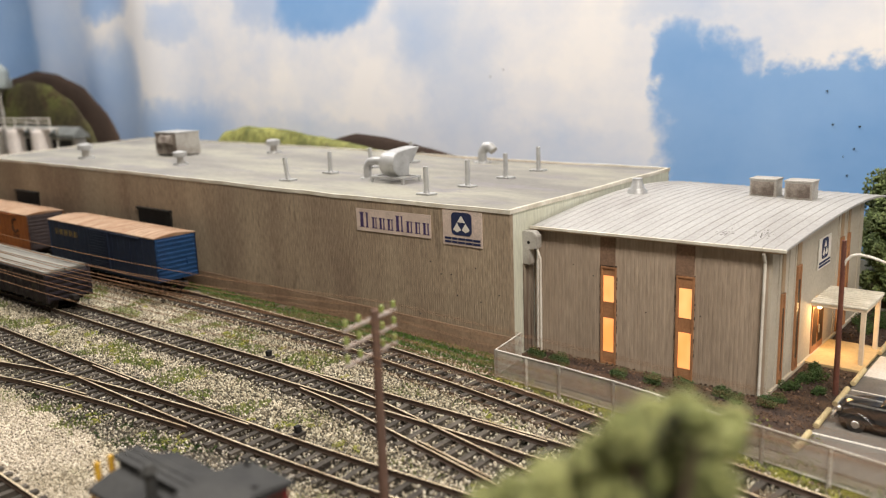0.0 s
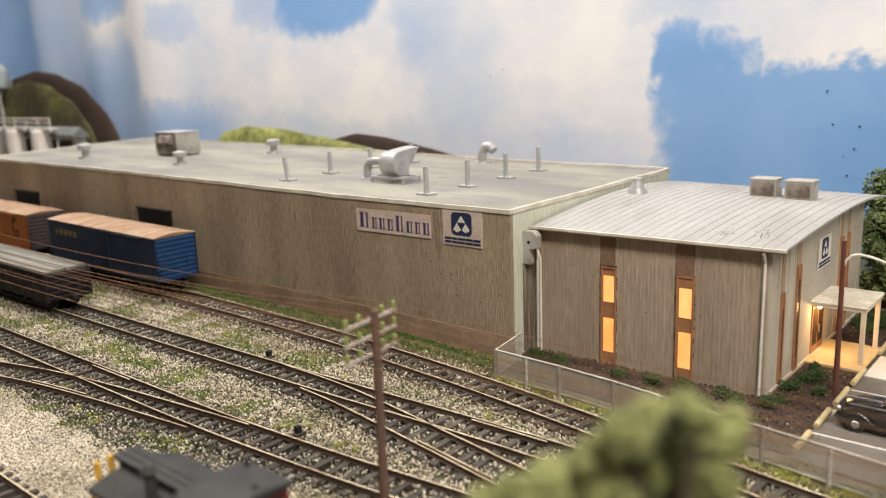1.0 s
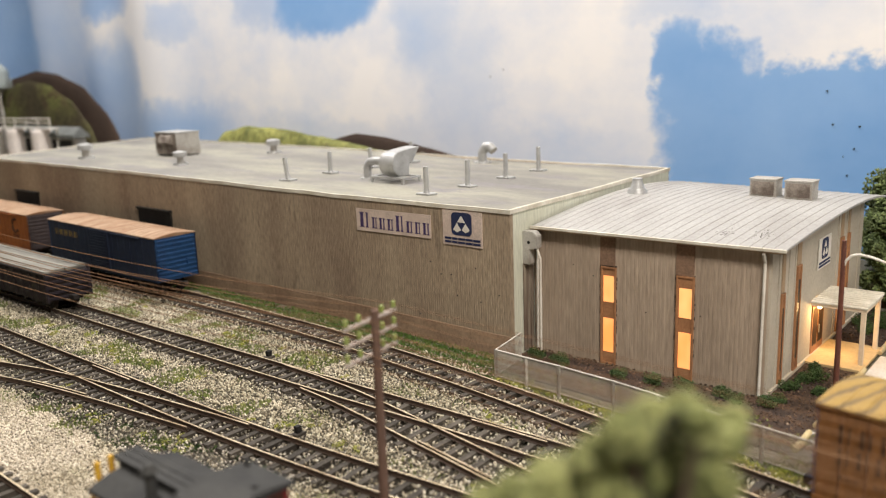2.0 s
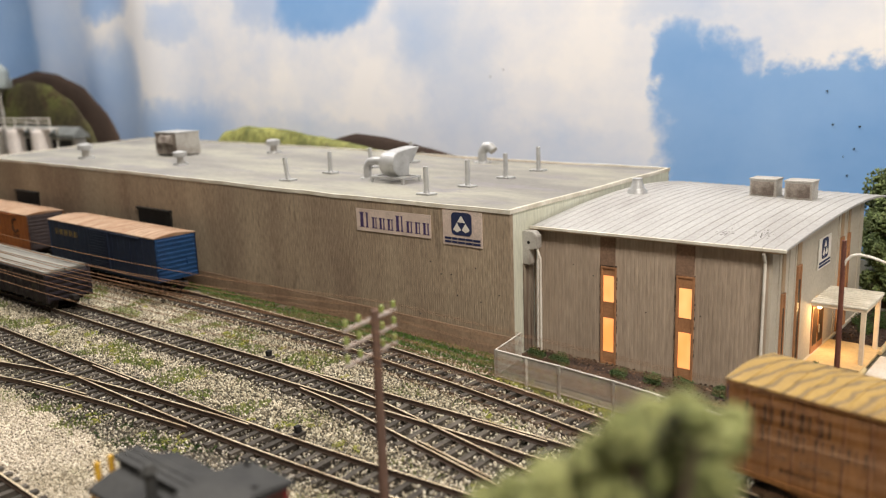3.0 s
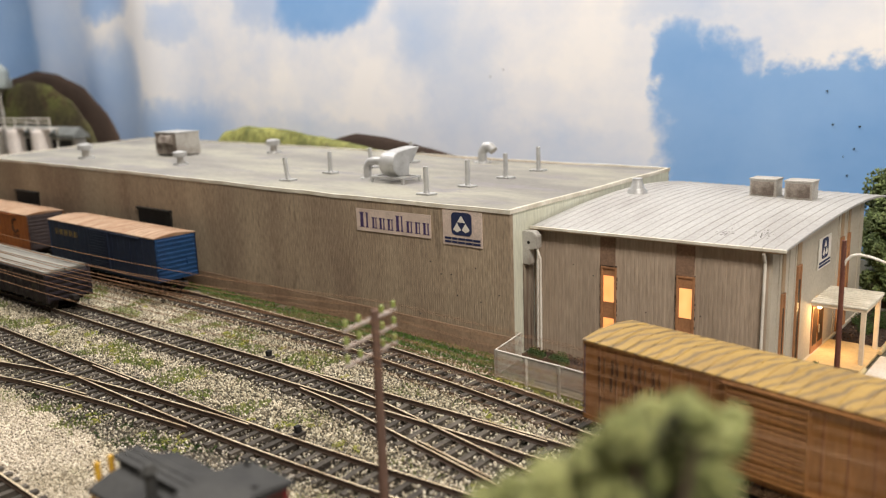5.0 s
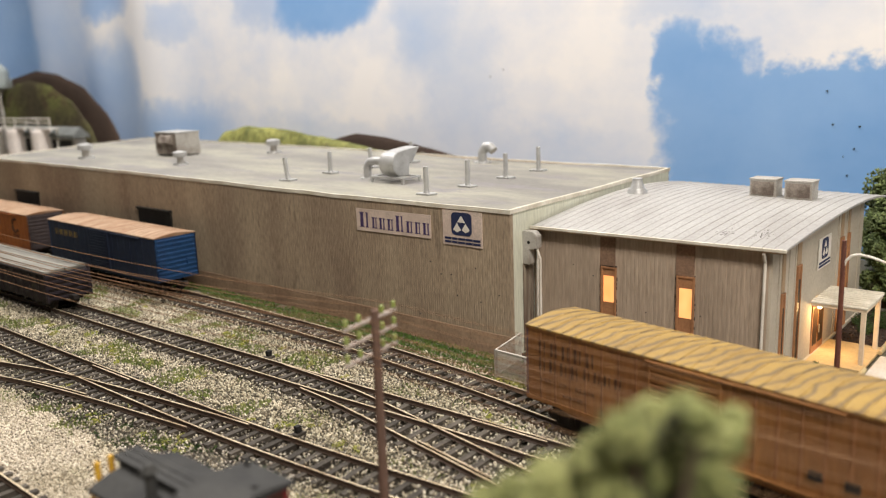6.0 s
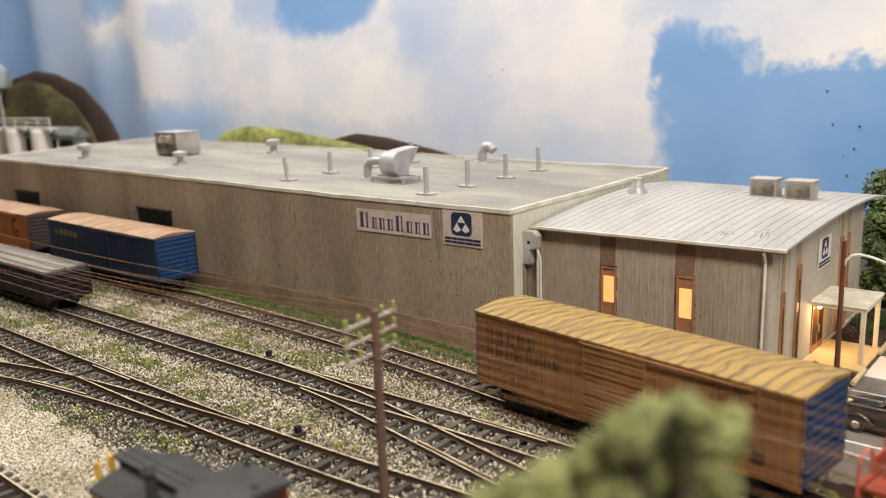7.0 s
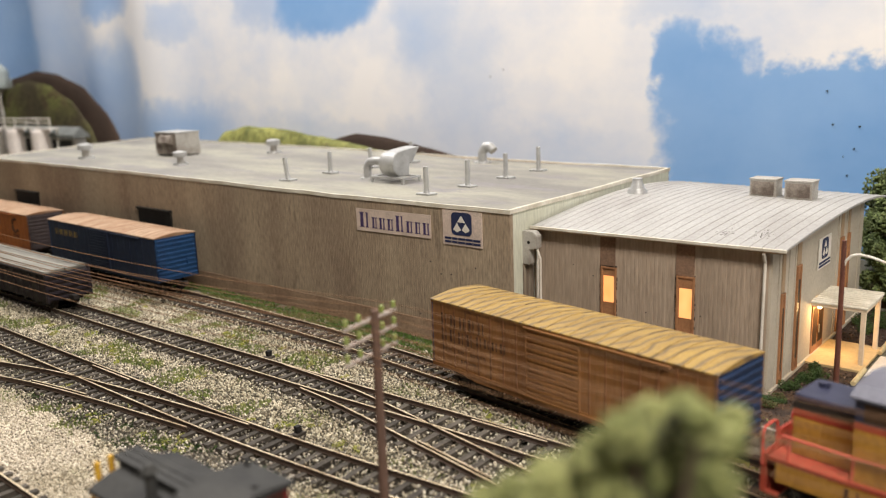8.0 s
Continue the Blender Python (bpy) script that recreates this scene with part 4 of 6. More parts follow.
def locomotive():
    c = thing("locomotive", "blue, vermilion and yellow diesel road switcher with red handrails", "locomotive")
    L = 196.0
    one("frame", (4, L - 4, -14, 14, 17, 21), M_TRUCK, c)
    deck = one("walkway", (3, L - 3, -17.6, 17.6, 25.6, 27.2), M_LOCO_ORG, c, 0.2, "vermilion walkway")
    for s in (-1, 1):
        one("side_sill", (6, L - 6, *sorted((s * 16.2, s * 17.4)), 18, 25.6), M_LOCO_YEL, c, 0.2, "yellow side sill with dark lettering bars")
        bm = bmesh.new()
        letters(bm, 30, 19.5, 5.0, 9, s * 17.45, 5.5, 0.9, 21)
        part("lettering", bm, M_LETTER, c)
    for x, s in ((0, -1), (L, 1)):
        one("pilot", (*sorted((x - s * 2.2, x)), -16.5, 16.5, 12, 27.2), M_LOCO_ORG, c, 0.3, "vermilion end plate")
        one("pilot_step", (*sorted((x - s * 7, x - s * 2)), -17, 17, 12, 13.2), M_LOCO_ORG, c, 0.1)
        for y in (-17, -6, 6, 17):
            bm = bmesh.new()
            rod(bm, (x - s * 0.8, y, 23), (x - s * 0.8, y, 35.5), 0.55)
            part("stanchion", bm, M_RAILING, c)
        for a, b in ((-17, -6), (6, 17)):
            bm = bmesh.new()
            pts = [(x - s * 0.8, a, 35.5), (x - s * 0.8, a + 1.5, 37.0), (x - s * 0.8, (a + b) / 2, 37.5), (x - s * 0.8, b - 1.5, 37.0), (x - s * 0.8, b, 35.5)]
            for p, q in zip(pts, pts[1:]):
                rod(bm, p, q, 0.42)
            part("end_rail", bm, M_RAILING, c, "arched coral red end handrail")
        one("end_panel", (*sorted((x - s * 1.6, x - s * 0.6)), -5, 5, 27, 33), M_RAILING, c, 0.3)
        coupler(c, x, s)
    hoods = (("short_hood", 8.0, 31.0, 50.5), ("long_hood", 56.0, L - 8, 54.0))
    for name, x0, x1, top in hoods:
        h = one(name, (x0, x1, -9.8, 9.8, 27.2, top - 8.6), M_LOCO_YEL, c, 0.4, "yellow lower hood")
        one("stripe", (x0, x1, -9.9, 9.9, top - 8.6, top - 5.6), M_LOCO_ORG, h, 0.1, "vermilion stripe")
        one("hood_band", (x0 - 0.1, x1, -9.95, 9.95, top - 5.6, top - 2.9), M_TRUCK, h, 0.1, "black band under the hood top")
        one("hood_top", (x0 - 0.2, x1, -10.0, 10.0, top - 2.9, top), M_LOCO_BLUE, h, 1.2, "dark blue hood top")
        n = int((x1 - x0) / 11)
        for i in range(n):
            for s in (-1, 1):
                a = x0 + 1.2 + i * (x1 - x0 - 2) / n
                one("door", (a, a + 8.6, *sorted((s * 9.6, s * 10.1)), 28, top - 9.2), M_LOCO_YEL, h, 0.15)
        bm = bmesh.new()
        rod(bm, (x0 + 5, 3, top - 0.5), (x0 + 5, 3, top + 1.6), 2.0)
        part("hatch", bm, M_LOCO_BLUE, h)
    cab = one("cab", (31, 56, -16, 16, 27.2, 46), M_LOCO_YEL, c, 0.3, "yellow cab lower half")
    one("cab_stripe", (31, 56, -16.05, 16.05, 46, 48.5), M_LOCO_ORG, cab, 0.1)
    one("cab_upper", (31, 56, -16, 16, 48.5, 57), M_LOCO_BLUE, cab, 0.3, "dark blue cab upper half")
    bm = bmesh.new()
    prism(bm, [(-17, 56.6), (-17, 57.4), (-11, 60.2), (0, 61.2), (11, 60.2), (17, 57.4), (17, 56.6)], "x", 29.5, 57.5)
    part("cab_roof", bm, M_LOCO_GREY, cab, "grey-blue cab roof")
    for s in (-1, 1):
        for x in (34, 44.5):
            one("cab_window", (x, x + 8.5, *sorted((s * 15.8, s * 16.2)), 49.5, 55.5), M_DARKGLASS, cab)
        bm = bmesh.new()
        y = s * 17.0
        rod(bm, (8, y, 36.2), (L - 8, y, 36.2), 0.45)
        rod(bm, (8, y, 36.2), (3, y, 28), 0.45)
        part("handrail", bm, M_RAILING, c, "coral red side handrail")
        for k in range(9):
            bm = bmesh.new()
            x = 10 + k * (L - 20) / 8
            rod(bm, (x, y, 25), (x, y, 36.2), 0.4)
            part("stanchion", bm, M_RAILING, c)
    for y in (-11, 3):
        one("front_window", (30.7, 31.2, y, y + 8, 50.5, 55.5), M_DARKGLASS, cab)
    one("fuel_tank", (70, 126, -13, 13, 9, 18), M_TRUCK, c, 2.0)
    sets = []
    for x in (40, L - 40):
        truck_frame(c, x, 14)
        sets += [wheelset(c, x + dx) for dx in (-14, 14)]
    return c, sets


loco, loco_sets = locomotive()
moving_sets = moving_sets + loco_sets
TRAIN = [(moving_car, 1.0), (loco, 179.2)]


# ---- signs ----
M_SIGN = surface("pinkish_paper_sign", (0.66, 0.54, 0.46), (0.55, 0.44, 0.37), big=90, fine=1200, grain=0.25, bump=0.05)
M_SIGNWHITE = surface("white_paper_sign", (0.74, 0.70, 0.63), (0.66, 0.61, 0.54), big=90, fine=1200, grain=0.1, bump=0.05)
M_NAVY = surface("navy_print", (0.018, 0.026, 0.075), (0.028, 0.035, 0.085), big=200, fine=1200, bump=0)
M_VIOLET = surface("dark_violet_print", (0.055, 0.035, 0.115), (0.075, 0.05, 0.13), big=200, fine=1200, bump=0)


def wordmark_sign():
    s = thing("wall_sign", "pinkish paper sign with dark violet letter bars on the siding", "sign")
    bm = bmesh.new()
    prism(bm, [(-126.0, 65.6), (-60.2, 66.2), (-60.0, 81.0), (-126.4, 80.6)], "y", -0.75, -0.15)
    part("panel", bm, M_SIGN, s)
    x = -123.5
    for w, h in ((11.0, 10.2), (5.6, 7.4), (6.6, 7.4), (6.4, 7.4), (8.4, 10.2), (6.6, 7.4), (5.6, 7.4), (6.8, 7.4)):
        bm = bmesh.new()
        z = 68.2
        for a, b in ((0.10, 0.36), (0.62, 0.74)):
            box(bm, x + w * a, x + w * b, -0.95, -0.7, z, z + h)
            for zz in (z, z + h - 0.6):
                box(bm, x + w * a - 0.55, x + w * b + 0.55, -0.93, -0.7, zz, zz + 0.6)
        part("letter_bar", bm, M_VIOLET, s)
        x += w + 0.95


def emblem_sign(end=False):
    """A square emblem over a row of bars; on the front wall, or small on the office's end wall."""
    s = thing("wall_sign", "small white emblem sign on the office end wall" if end else "pinkish paper emblem sign with a navy badge on the siding", "sign")
    bm = bmesh.new()
    box(bm, 0, 30.2, -0.6, 0, 0, 21.4)
    part("panel", bm, M_SIGNWHITE if end else M_SIGN, s)
    bm = bmesh.new()
    x0, x1, z0, z1, r = 7.0, 22.6, 6.4, 20.4, 2.8
    outline = [(cx + r * math.cos(radians(q + 18 * k)), cz + r * math.sin(radians(q + 18 * k)))
               for cx, cz, q in ((x1 - r, z1 - r, 0), (x0 + r, z1 - r, 90), (x0 + r, z0 + r, 180), (x1 - r, z0 + r, 270)) for k in range(6)]
    prism(bm, outline, "y", -0.85, -0.55)
    badge = part("badge", bm, M_NAVY, s, "navy rounded badge")
    cx = 14.8
    for pts in ([(cx, 18.6), (cx - 3.1, 14.4), (cx + 3.1, 14.4)], [(cx - 3.3, 14.0), (cx - 6.4, 9.8), (cx - 3.3, 8.2), (cx - 0.3, 9.8)], [(cx + 3.3, 14.0), (cx + 0.3, 9.8), (cx + 3.3, 8.2), (cx + 6.4, 9.8)]):
        bm = bmesh.new()
        prism(bm, pts, "y", -1.0, -0.8)
        part("facet", bm, M_SIGNWHITE, badge, "white facet")
    x = 1.4
    for w in (5.2, 4.2, 5.4, 5.2, 5.4):
        bm = bmesh.new()
        for z in (1.2, 3.4):
            box(bm, x, x + w, -0.85, -0.55, z, z + 1.4)
        part("letter_bar", bm, M_NAVY, s)
        x += w + 0.55
    if end:
        s.matrix_basis = pose((ANX + 0.35) * MM, 101.5 * MM, 50.0 * MM, 0, 0, 90) @ Matrix.Diagonal((0.78, 0.78, 0.84, 1))
    else:
        s.matrix_basis = pose(-50.0 * MM, -0.12 * MM, 64.2 * MM, 0, 0, 0)


wordmark_sign()
emblem_sign()
emblem_sign(True)


# ---- roof fittings ----
ZR = WALL_H - 1.3


def vent_pipe(label, x, y, h, lean=0.0):
    v = thing("roof_vent_pipe", label, "vent pipe", x, y, ZR + far_rise(x), random.Random(int(x)).uniform(-8, 8), "vent pipes on the factory roof")
    bm = bmesh.new()
    box(bm, -6.2, 6.2, -4.2, 4.2, 0, 1.3, 0.25)
    part("base_plate", bm, M_GALV, v)
    bm = bmesh.new()
    rod(bm, (0, 0, 1.2), (-lean, 0, h), 1.75, 1.75, 14)
    rod(bm, (0, 0, 1.2), (-lean * 0.1, 0, 3.0), 2.3, 1.8, 14)
    part("pipe", bm, M_GALV, v, smooth=True)


for x, y, h, lean in ((-240.6, 35.7, 18.2, 2.2), (-245.2, 84.9, 18.2, 0), (-243.0, 130.4, 17.3, 0), (-90.9, 31.6, 19, 0), (-89.7, 74.7, 19, 0), (-92.6, 124.8, 19, 0), (-95.6, 174, 19.5, 0), (-238.1, 178.9, 19, 0)):
    vent_pipe("leaning silver vent pipe on a flat base" if lean else "silver vent pipe on a flat base", x, y, h, lean)


def mushroom_vent(x, y, s):
    v = thing("mushroom_vent", "grey mushroom-shaped roof vent", "roof vent", x, y, ZR + far_rise(x), 0, "mushroom vents")
    bm = bmesh.new()
    rod(bm, (0, 0, 0), (0, 0, 2.0 * s), 7.5 * s, 6.8 * s, 20)
    part("base", bm, M_GALV, v, smooth=True)
    bm = bmesh.new()
    rod(bm, (0, 0, 1.8 * s), (0, 0, 8.4 * s), 3.2 * s, 3.2 * s, 16)
    part("neck", bm, M_HVAC, v, smooth=True)
    bm = bmesh.new()
    rod(bm, (0, 0, 8.0 * s), (0, 0, 12.6 * s), 6.8 * s, 6.8 * s, 20)
    rod(bm, (0, 0, 12.5 * s), (0, 0, 13.8 * s), 6.8 * s, 3.5 * s, 20)
    part("hood", bm, M_GALV, v, smooth=True)


for x, y, s in ((-603.0, 52.3, 1.19), (-432.2, 60.8, 0.98), (-440.0, 179.7, 1.08)):
    mushroom_vent(x, y, s)


def air_handler():
    v = thing("air_handler", "large grimy grey rooftop air handler with a hooded intake", "air handler", -535.0, 123.5, ZR + far_rise(-535), 0)
    bm = bmesh.new()
    box(bm, -20.5, 20.5, -14.5, 14.5, 1.2, 25, 0.5)
    part("housing", bm, M_HVAC, v, "grimy sheet metal housing")
    bm = bmesh.new()
    box(bm, -18.5, 18.5, -12.5, 12.5, -0.2, 1.3)
    part("curb", bm, M_BLACK, v)
    bm = bmesh.new()
    prism(bm, [(-15.1, 12), (-15.1, 22.5), (-17.5, 21.5), (-20.5, 15)], "x", -7, 15)
    part("intake_hood", bm, M_GRIME, v)
    one("grimy_panel", (-20, 20, -15.0, -14.4, 2, 24), M_GRIME, v, 0.1, "sooty front panel")
    bm = bmesh.new()
    box(bm, -21.2, 21.2, -15.2, 15.2, 24.6, 25.8, 0.3)
    part("lid", bm, M_GALV, v)


air_handler()


def blower():
    v = thing("exhaust_blower", "silver centrifugal exhaust blower on a low stand", "blower", -158.0, 72.6, ZR, 0)
    for y in (-9.4, 9.4):
        one("stand_rail", (-17, 17, y - 0.9, y + 0.9, 3.6, 5.0), M_GALV, v, 0.2)
    for x in (-16, 0, 16):
        one("cross_rail", (x - 0.9, x + 0.9, -8.4, 8.4, 3.6, 5.0), M_GALV, v, 0.2)
    for x in (-16, 16):
        for y in (-9.4, 9.4):
            one("foot", (x - 1.0, x + 1.0, y - 1.0, y + 1.0, -0.1, 3.6), M_GALV, v, 0.2)
    # scroll housing on its side, the mouth flaring up and back
    bm = bmesh.new()
    pts = [(-1 + 9.3 * math.cos(a), 14.2 + 9.3 * math.sin(a)) for a in [math.radians(90 + 10 * k) for k in range(19)]]
    pts += [(7.5, 4.9), (8.2, 14.0), (11.5, 14.4), (20.5, 25.6), (8, 24.6)]
    prism(bm, pts, "x", -7.5, 7.5)
    bmesh.ops.bevel(bm, geom=bm.edges[:], offset=0.4, segments=2, affect="EDGES")
    part("scroll_housing", bm, M_GALV, v, smooth=True)
    one("discharge_lip", (6.9, 8.1, 8.6, 12.2, 13.6, 15.0), M_GALV, v, 0.2)
    bm = bmesh.new()
    pts = [(-7, 1, 15.0), (-24, 2, 15.0), (-29, 3, 14.2), (-32.6, 3.6, 11.6), (-34, 4, 8), (-34, 4, 0)]
    for p, q in zip(pts, pts[1:]):
        rod(bm, p, q, 3.2, 3.2, 16)
    for p in pts[1:-1]:
        ball(bm, p, 3.2)
    part("duct_elbow", bm, M_GALV, v, "bent round duct", smooth=True)
    bm = bmesh.new()
    rod(bm, (-34, 4, 0), (-34, 4, 1.3), 6.2, 5.8, 18)
    part("duct_flange", bm, M_GALV, v)


blower()


def gooseneck():
    v = thing("gooseneck_vent", "silver gooseneck roof vent bent over", "roof vent", -176.5, 205.9, ZR, 0)
    bm = bmesh.new()
    pts = [(0, 0, 0), (0, 0, 9.5), (3.6, 0, 14.6), (9.0, 0, 14.8), (12.2, 0, 11.6)]
    for p, q in zip(pts, pts[1:]):
        rod(bm, p, q, 4.1, 4.1, 18)
    for p in pts[1:-1]:
        ball(bm, p, 4.1)
    part("pipe", bm, M_GALV, v, smooth=True)
    bm = bmesh.new()
    rod(bm, (0, 0, -0.2), (0, 0, 1.4), 8, 7.5, 20)
    part("flange", bm, M_GALV, v)
    bm = bmesh.new()
    rod(bm, (12.2, 0, 11.6), (12.8, 0, 11.0), 3.6, 3.6, 18)
    part("mouth", bm, M_HVAC, v)


gooseneck()


def cone_vent():
    v = thing("cone_vent", "silver stepped cone vent on the metal roof", "roof vent", 16.5, 124.8, roof_z(124.8) - 0.2)
    for name, z0, z1, a, b in (("skirt", 0, 4.4, 7.6, 5.6), ("cone", 4.2, 9.8, 4.9, 3.2), ("cap", 9.6, 11.2, 3.4, 3.3)):
        bm = bmesh.new()
        rod(bm, (0, 0, z0), (0, 0, z1), a, b, 24)
        part(name, bm, M_GALV, v, smooth=True)


cone_vent()


def roof_unit(x, y):
    v = thing("rooftop_unit", "rusty grey box air conditioner on the metal roof", "air conditioner", x, y, roof_z(y) - 0.3, -1, "air conditioners on the office roof")
    bm = bmesh.new()
    box(bm, -8.2, 8.2, -6.2, 6.2, 0.3, 11.2, 0.3)
    part("housing", bm, M_HVAC, v)
    bm = bmesh.new()
    box(bm, -7, 7, -6.5, -6.0, 1.8, 10.2)
    part("vent_face", bm, M_GRIME, v, "sooty vent face")
    bm = bmesh.new()
    box(bm, -8.6, 8.6, -6.6, 6.6, 11.1, 12.2, 0.3)
    part("lid", bm, M_HVAC, v)


roof_unit(91.5, 154.5)
roof_unit(114.0, 152.0)


def utility_box():
    v = thing("utility_box", "grey junction box with conduit on the factory end wall", "utility box", -0.6, 21, 54)
    bm = bmesh.new()
    prism(bm, [(-5, 0), (-5, 20), (3.5, 20), (6, 17.5), (6, 10), (1, 9), (1, 0)], "y", -5.6, 0.2)
    bmesh.ops.bevel(bm, geom=bm.edges[:], offset=0.4, segments=2, affect="EDGES")
    ob = part("housing", bm, M_HVAC, v)
    bm = bmesh.new()
    rod(bm, (0.5, -5.7, 13.5), (0.5, -5.2, 13.5), 1.0)
    part("knockout", bm, M_BLACK, v)
    bm = bmesh.new()
    pts = [(5, -3, 9), (7, -3, 4), (7, -3, -53)]
    for p, q in zip(pts, pts[1:]):
        rod(bm, p, q, 0.7)
    part("conduit", bm, M_WHITE, v, "cream conduit pipe")
    v.matrix_basis = pose(3.4 * MM, 18.5 * MM, 54.6 * MM)


utility_box()


# small dark pits in the walls
for x, z in (((-53.3, 44.3), (-45.0, 45.0), (-40.6, 32.3), (-8.5, 37.0), (-22.2, 30.8), (-61.8, 51.2), (-25.8, 51.4), (-71.9, 15.5))):
    bm = bmesh.new()
    rod(bm, (x, -0.35, z), (x, 0.1, z), 0.45, 0.45, 7)
    part("pit", bm, M_BLACK, bpy.data.objects["factory_building"])
for x, z in (((73.5, 34.0), (27.6, 55.5), (104.6, 36.9), (40.6, 50.5))):
    bm = bmesh.new()
    rod(bm, (x, ANY - 0.3, z), (x, ANY + 0.1, z), 0.35, 0.35, 7)
    part("pit", bm, M_BLACK, bpy.data.objects["office_building"])


# ---- porch, parking and street furniture ----
M_BULB = glowing("warm_bulb", (1.0, 0.72, 0.38), 9.0)
M_RUSTPOST = surface("rusty_red_brown_post", (0.15, 0.055, 0.035), (0.09, 0.04, 0.03), big=90, fine=900, stretch=(1, 1, 0.3), spots=((0.38, 0.28, 0.22), 0.72))
M_STOPBAR = surface("worn_yellow_cream_concrete", (0.56, 0.46, 0.25), (0.44, 0.35, 0.19), big=120, fine=900, grain=0.2)
M_CREAM = surface("cream_painted_wood", (0.72, 0.60, 0.44), (0.62, 0.50, 0.36), big=80, fine=900, grain=0.1)


def porch():
    p = thing("porch_canopy", "cream entrance canopy with ribbed roof on two posts", "canopy")
    n = 9
    for i in range(n):
        y0 = 92.5 + i * 38.0 / n
        bm = bmesh.new()
        prism(bm, [(y0, 34.2), (y0 + 3.0, 34.2), (y0 + 3.2, 35.0), (y0 + 4.0, 35.0), (y0 + 38.0 / n, 34.2), (y0 + 38.0 / n, 33.4), (y0, 33.4)], "x", ANX + 0.6, 169.0)
        part("roof_sheet", bm, M_COPING, p)
    one("front_beam", (166.2, 168.6, 93.0, 130.2, 31.6, 33.4), M_CREAM, p)
    for y in (93.0, 128.2):
        one("side_beam", (ANX + 0.6, 166.2, y, y + 2.0, 31.6, 33.4), M_CREAM, p)
    for y in (94.2, 126.5):
        one("post", (165.8, 168.2, y - 1.2, y + 1.2, 1.4, 31.6), M_CREAM, p, 0.3)
    s = thing("porch_slab", "cream concrete entrance slab", "slab", kind="structure")
    one("slab", (ANX + 1.3, 170.0, 84.5, 131.5, -1, 1.6), M_YELLOWCONC, s, 0.2)
    l = thing("porch_lamp", "small glowing wall lamp under the canopy", "lamp")
    bm = bmesh.new()
    ball(bm, (ANX + 3.4, 100.0, 29.3), 1.15, 1, 1, 0.8)
    part("bulb", bm, M_BULB, l, "glowing warm bulb")
    one("bracket", (ANX + 0.4, ANX + 2.4, 99.4, 100.6, 29.2, 30.2), M_GALV, l)
    lamp = bpy.data.lights.new("porch_light", "POINT")
    lamp.energy, lamp.color, lamp.shadow_soft_size = 0.026, (1.0, 0.60, 0.24), 0.0018
    new("porch_light", lamp).matrix_world = pose((ANX + 8) * MM, 103 * MM, 27 * MM)


porch()


def wheel_stop(y0, y1):
    w = thing("wheel_stop", "worn cream concrete wheel stop on the asphalt", "wheel stop", group="wheel stops")
    bm = bmesh.new()
    rod(bm, (171.0, y0, 1.7), (170.6, y1, 1.7), 1.45, 1.45, 10)
    bmesh.ops.bevel(bm, geom=[e for e in bm.edges if e.calc_length() < 1.3], offset=0.2, segments=1, affect="EDGES")
    part("bar", bm, M_STOPBAR, w, smooth=True)


for y0, y1 in ((63, 88), (30.5, 54.5), (-0.5, 22), (-31, -9), (120, 146)):
    wheel_stop(y0, y1)
for y, x0 in ((56.8, 168.8), (24.5, 167), (-6.2, 167.0)):
    bm = bmesh.new()
    box(bm, x0 + 3.2, 232, y - 0.55, y + 0.55, 0.3, 0.62)
    single("parking_line", bm, M_WHITE, "white painted parking line", "line", "parking lines", "structure")


def street_lamp():
    s = thing("street_lamp", "rusty brown street lamp post with a curved white arm", "street lamp", 167, 46, 0)
    bm = bmesh.new()
    rod(bm, (0, 0, -0.5), (-0.6, 0, 80), 1.45, 1.1, 12)
    part("post", bm, M_RUSTPOST, s, smooth=True)
    bm = bmesh.new()
    pts = [(-0.4, 0, 66), (0.6, 0, 70), (3.0, 0, 72.8), (6.5, 0, 73.8), (12, 0, 73.0), (19, 0, 71.0), (24, 0, 69.5)]
    for p, q in zip(pts, pts[1:]):
        rod(bm, p, q, 0.65, 0.65, 8)
    part("arm", bm, M_WHITE, s, "curved white arm", smooth=True)
    bm = bmesh.new()
    ball(bm, (23.5, 0, 68.6), 3.4, 1.3, 0.8, 0.45)
    part("lamp_head", bm, M_GALV, s, smooth=True)
    bm = bmesh.new()
    ball(bm, (23.0, 0, 66.9), 1.7, 1.2, 0.8, 0.7)
    part("bulb", bm, M_BULB, s, "glowing warm bulb")


street_lamp()

M_CARBLACK = surface("glossy_black_car_paint", (0.012, 0.011, 0.011), (0.02, 0.018, 0.017), rough=0.18, grain=0.05, bump=0, spec=0.6)
M_CHROME = surface("chrome_trim", (0.62, 0.60, 0.57), (0.52, 0.50, 0.47), rough=0.38, metal=1.0, grain=0.05, bump=0)
M_TYRE = surface("black_rubber", (0.02, 0.02, 0.019), (0.03, 0.028, 0.026), rough=0.85)


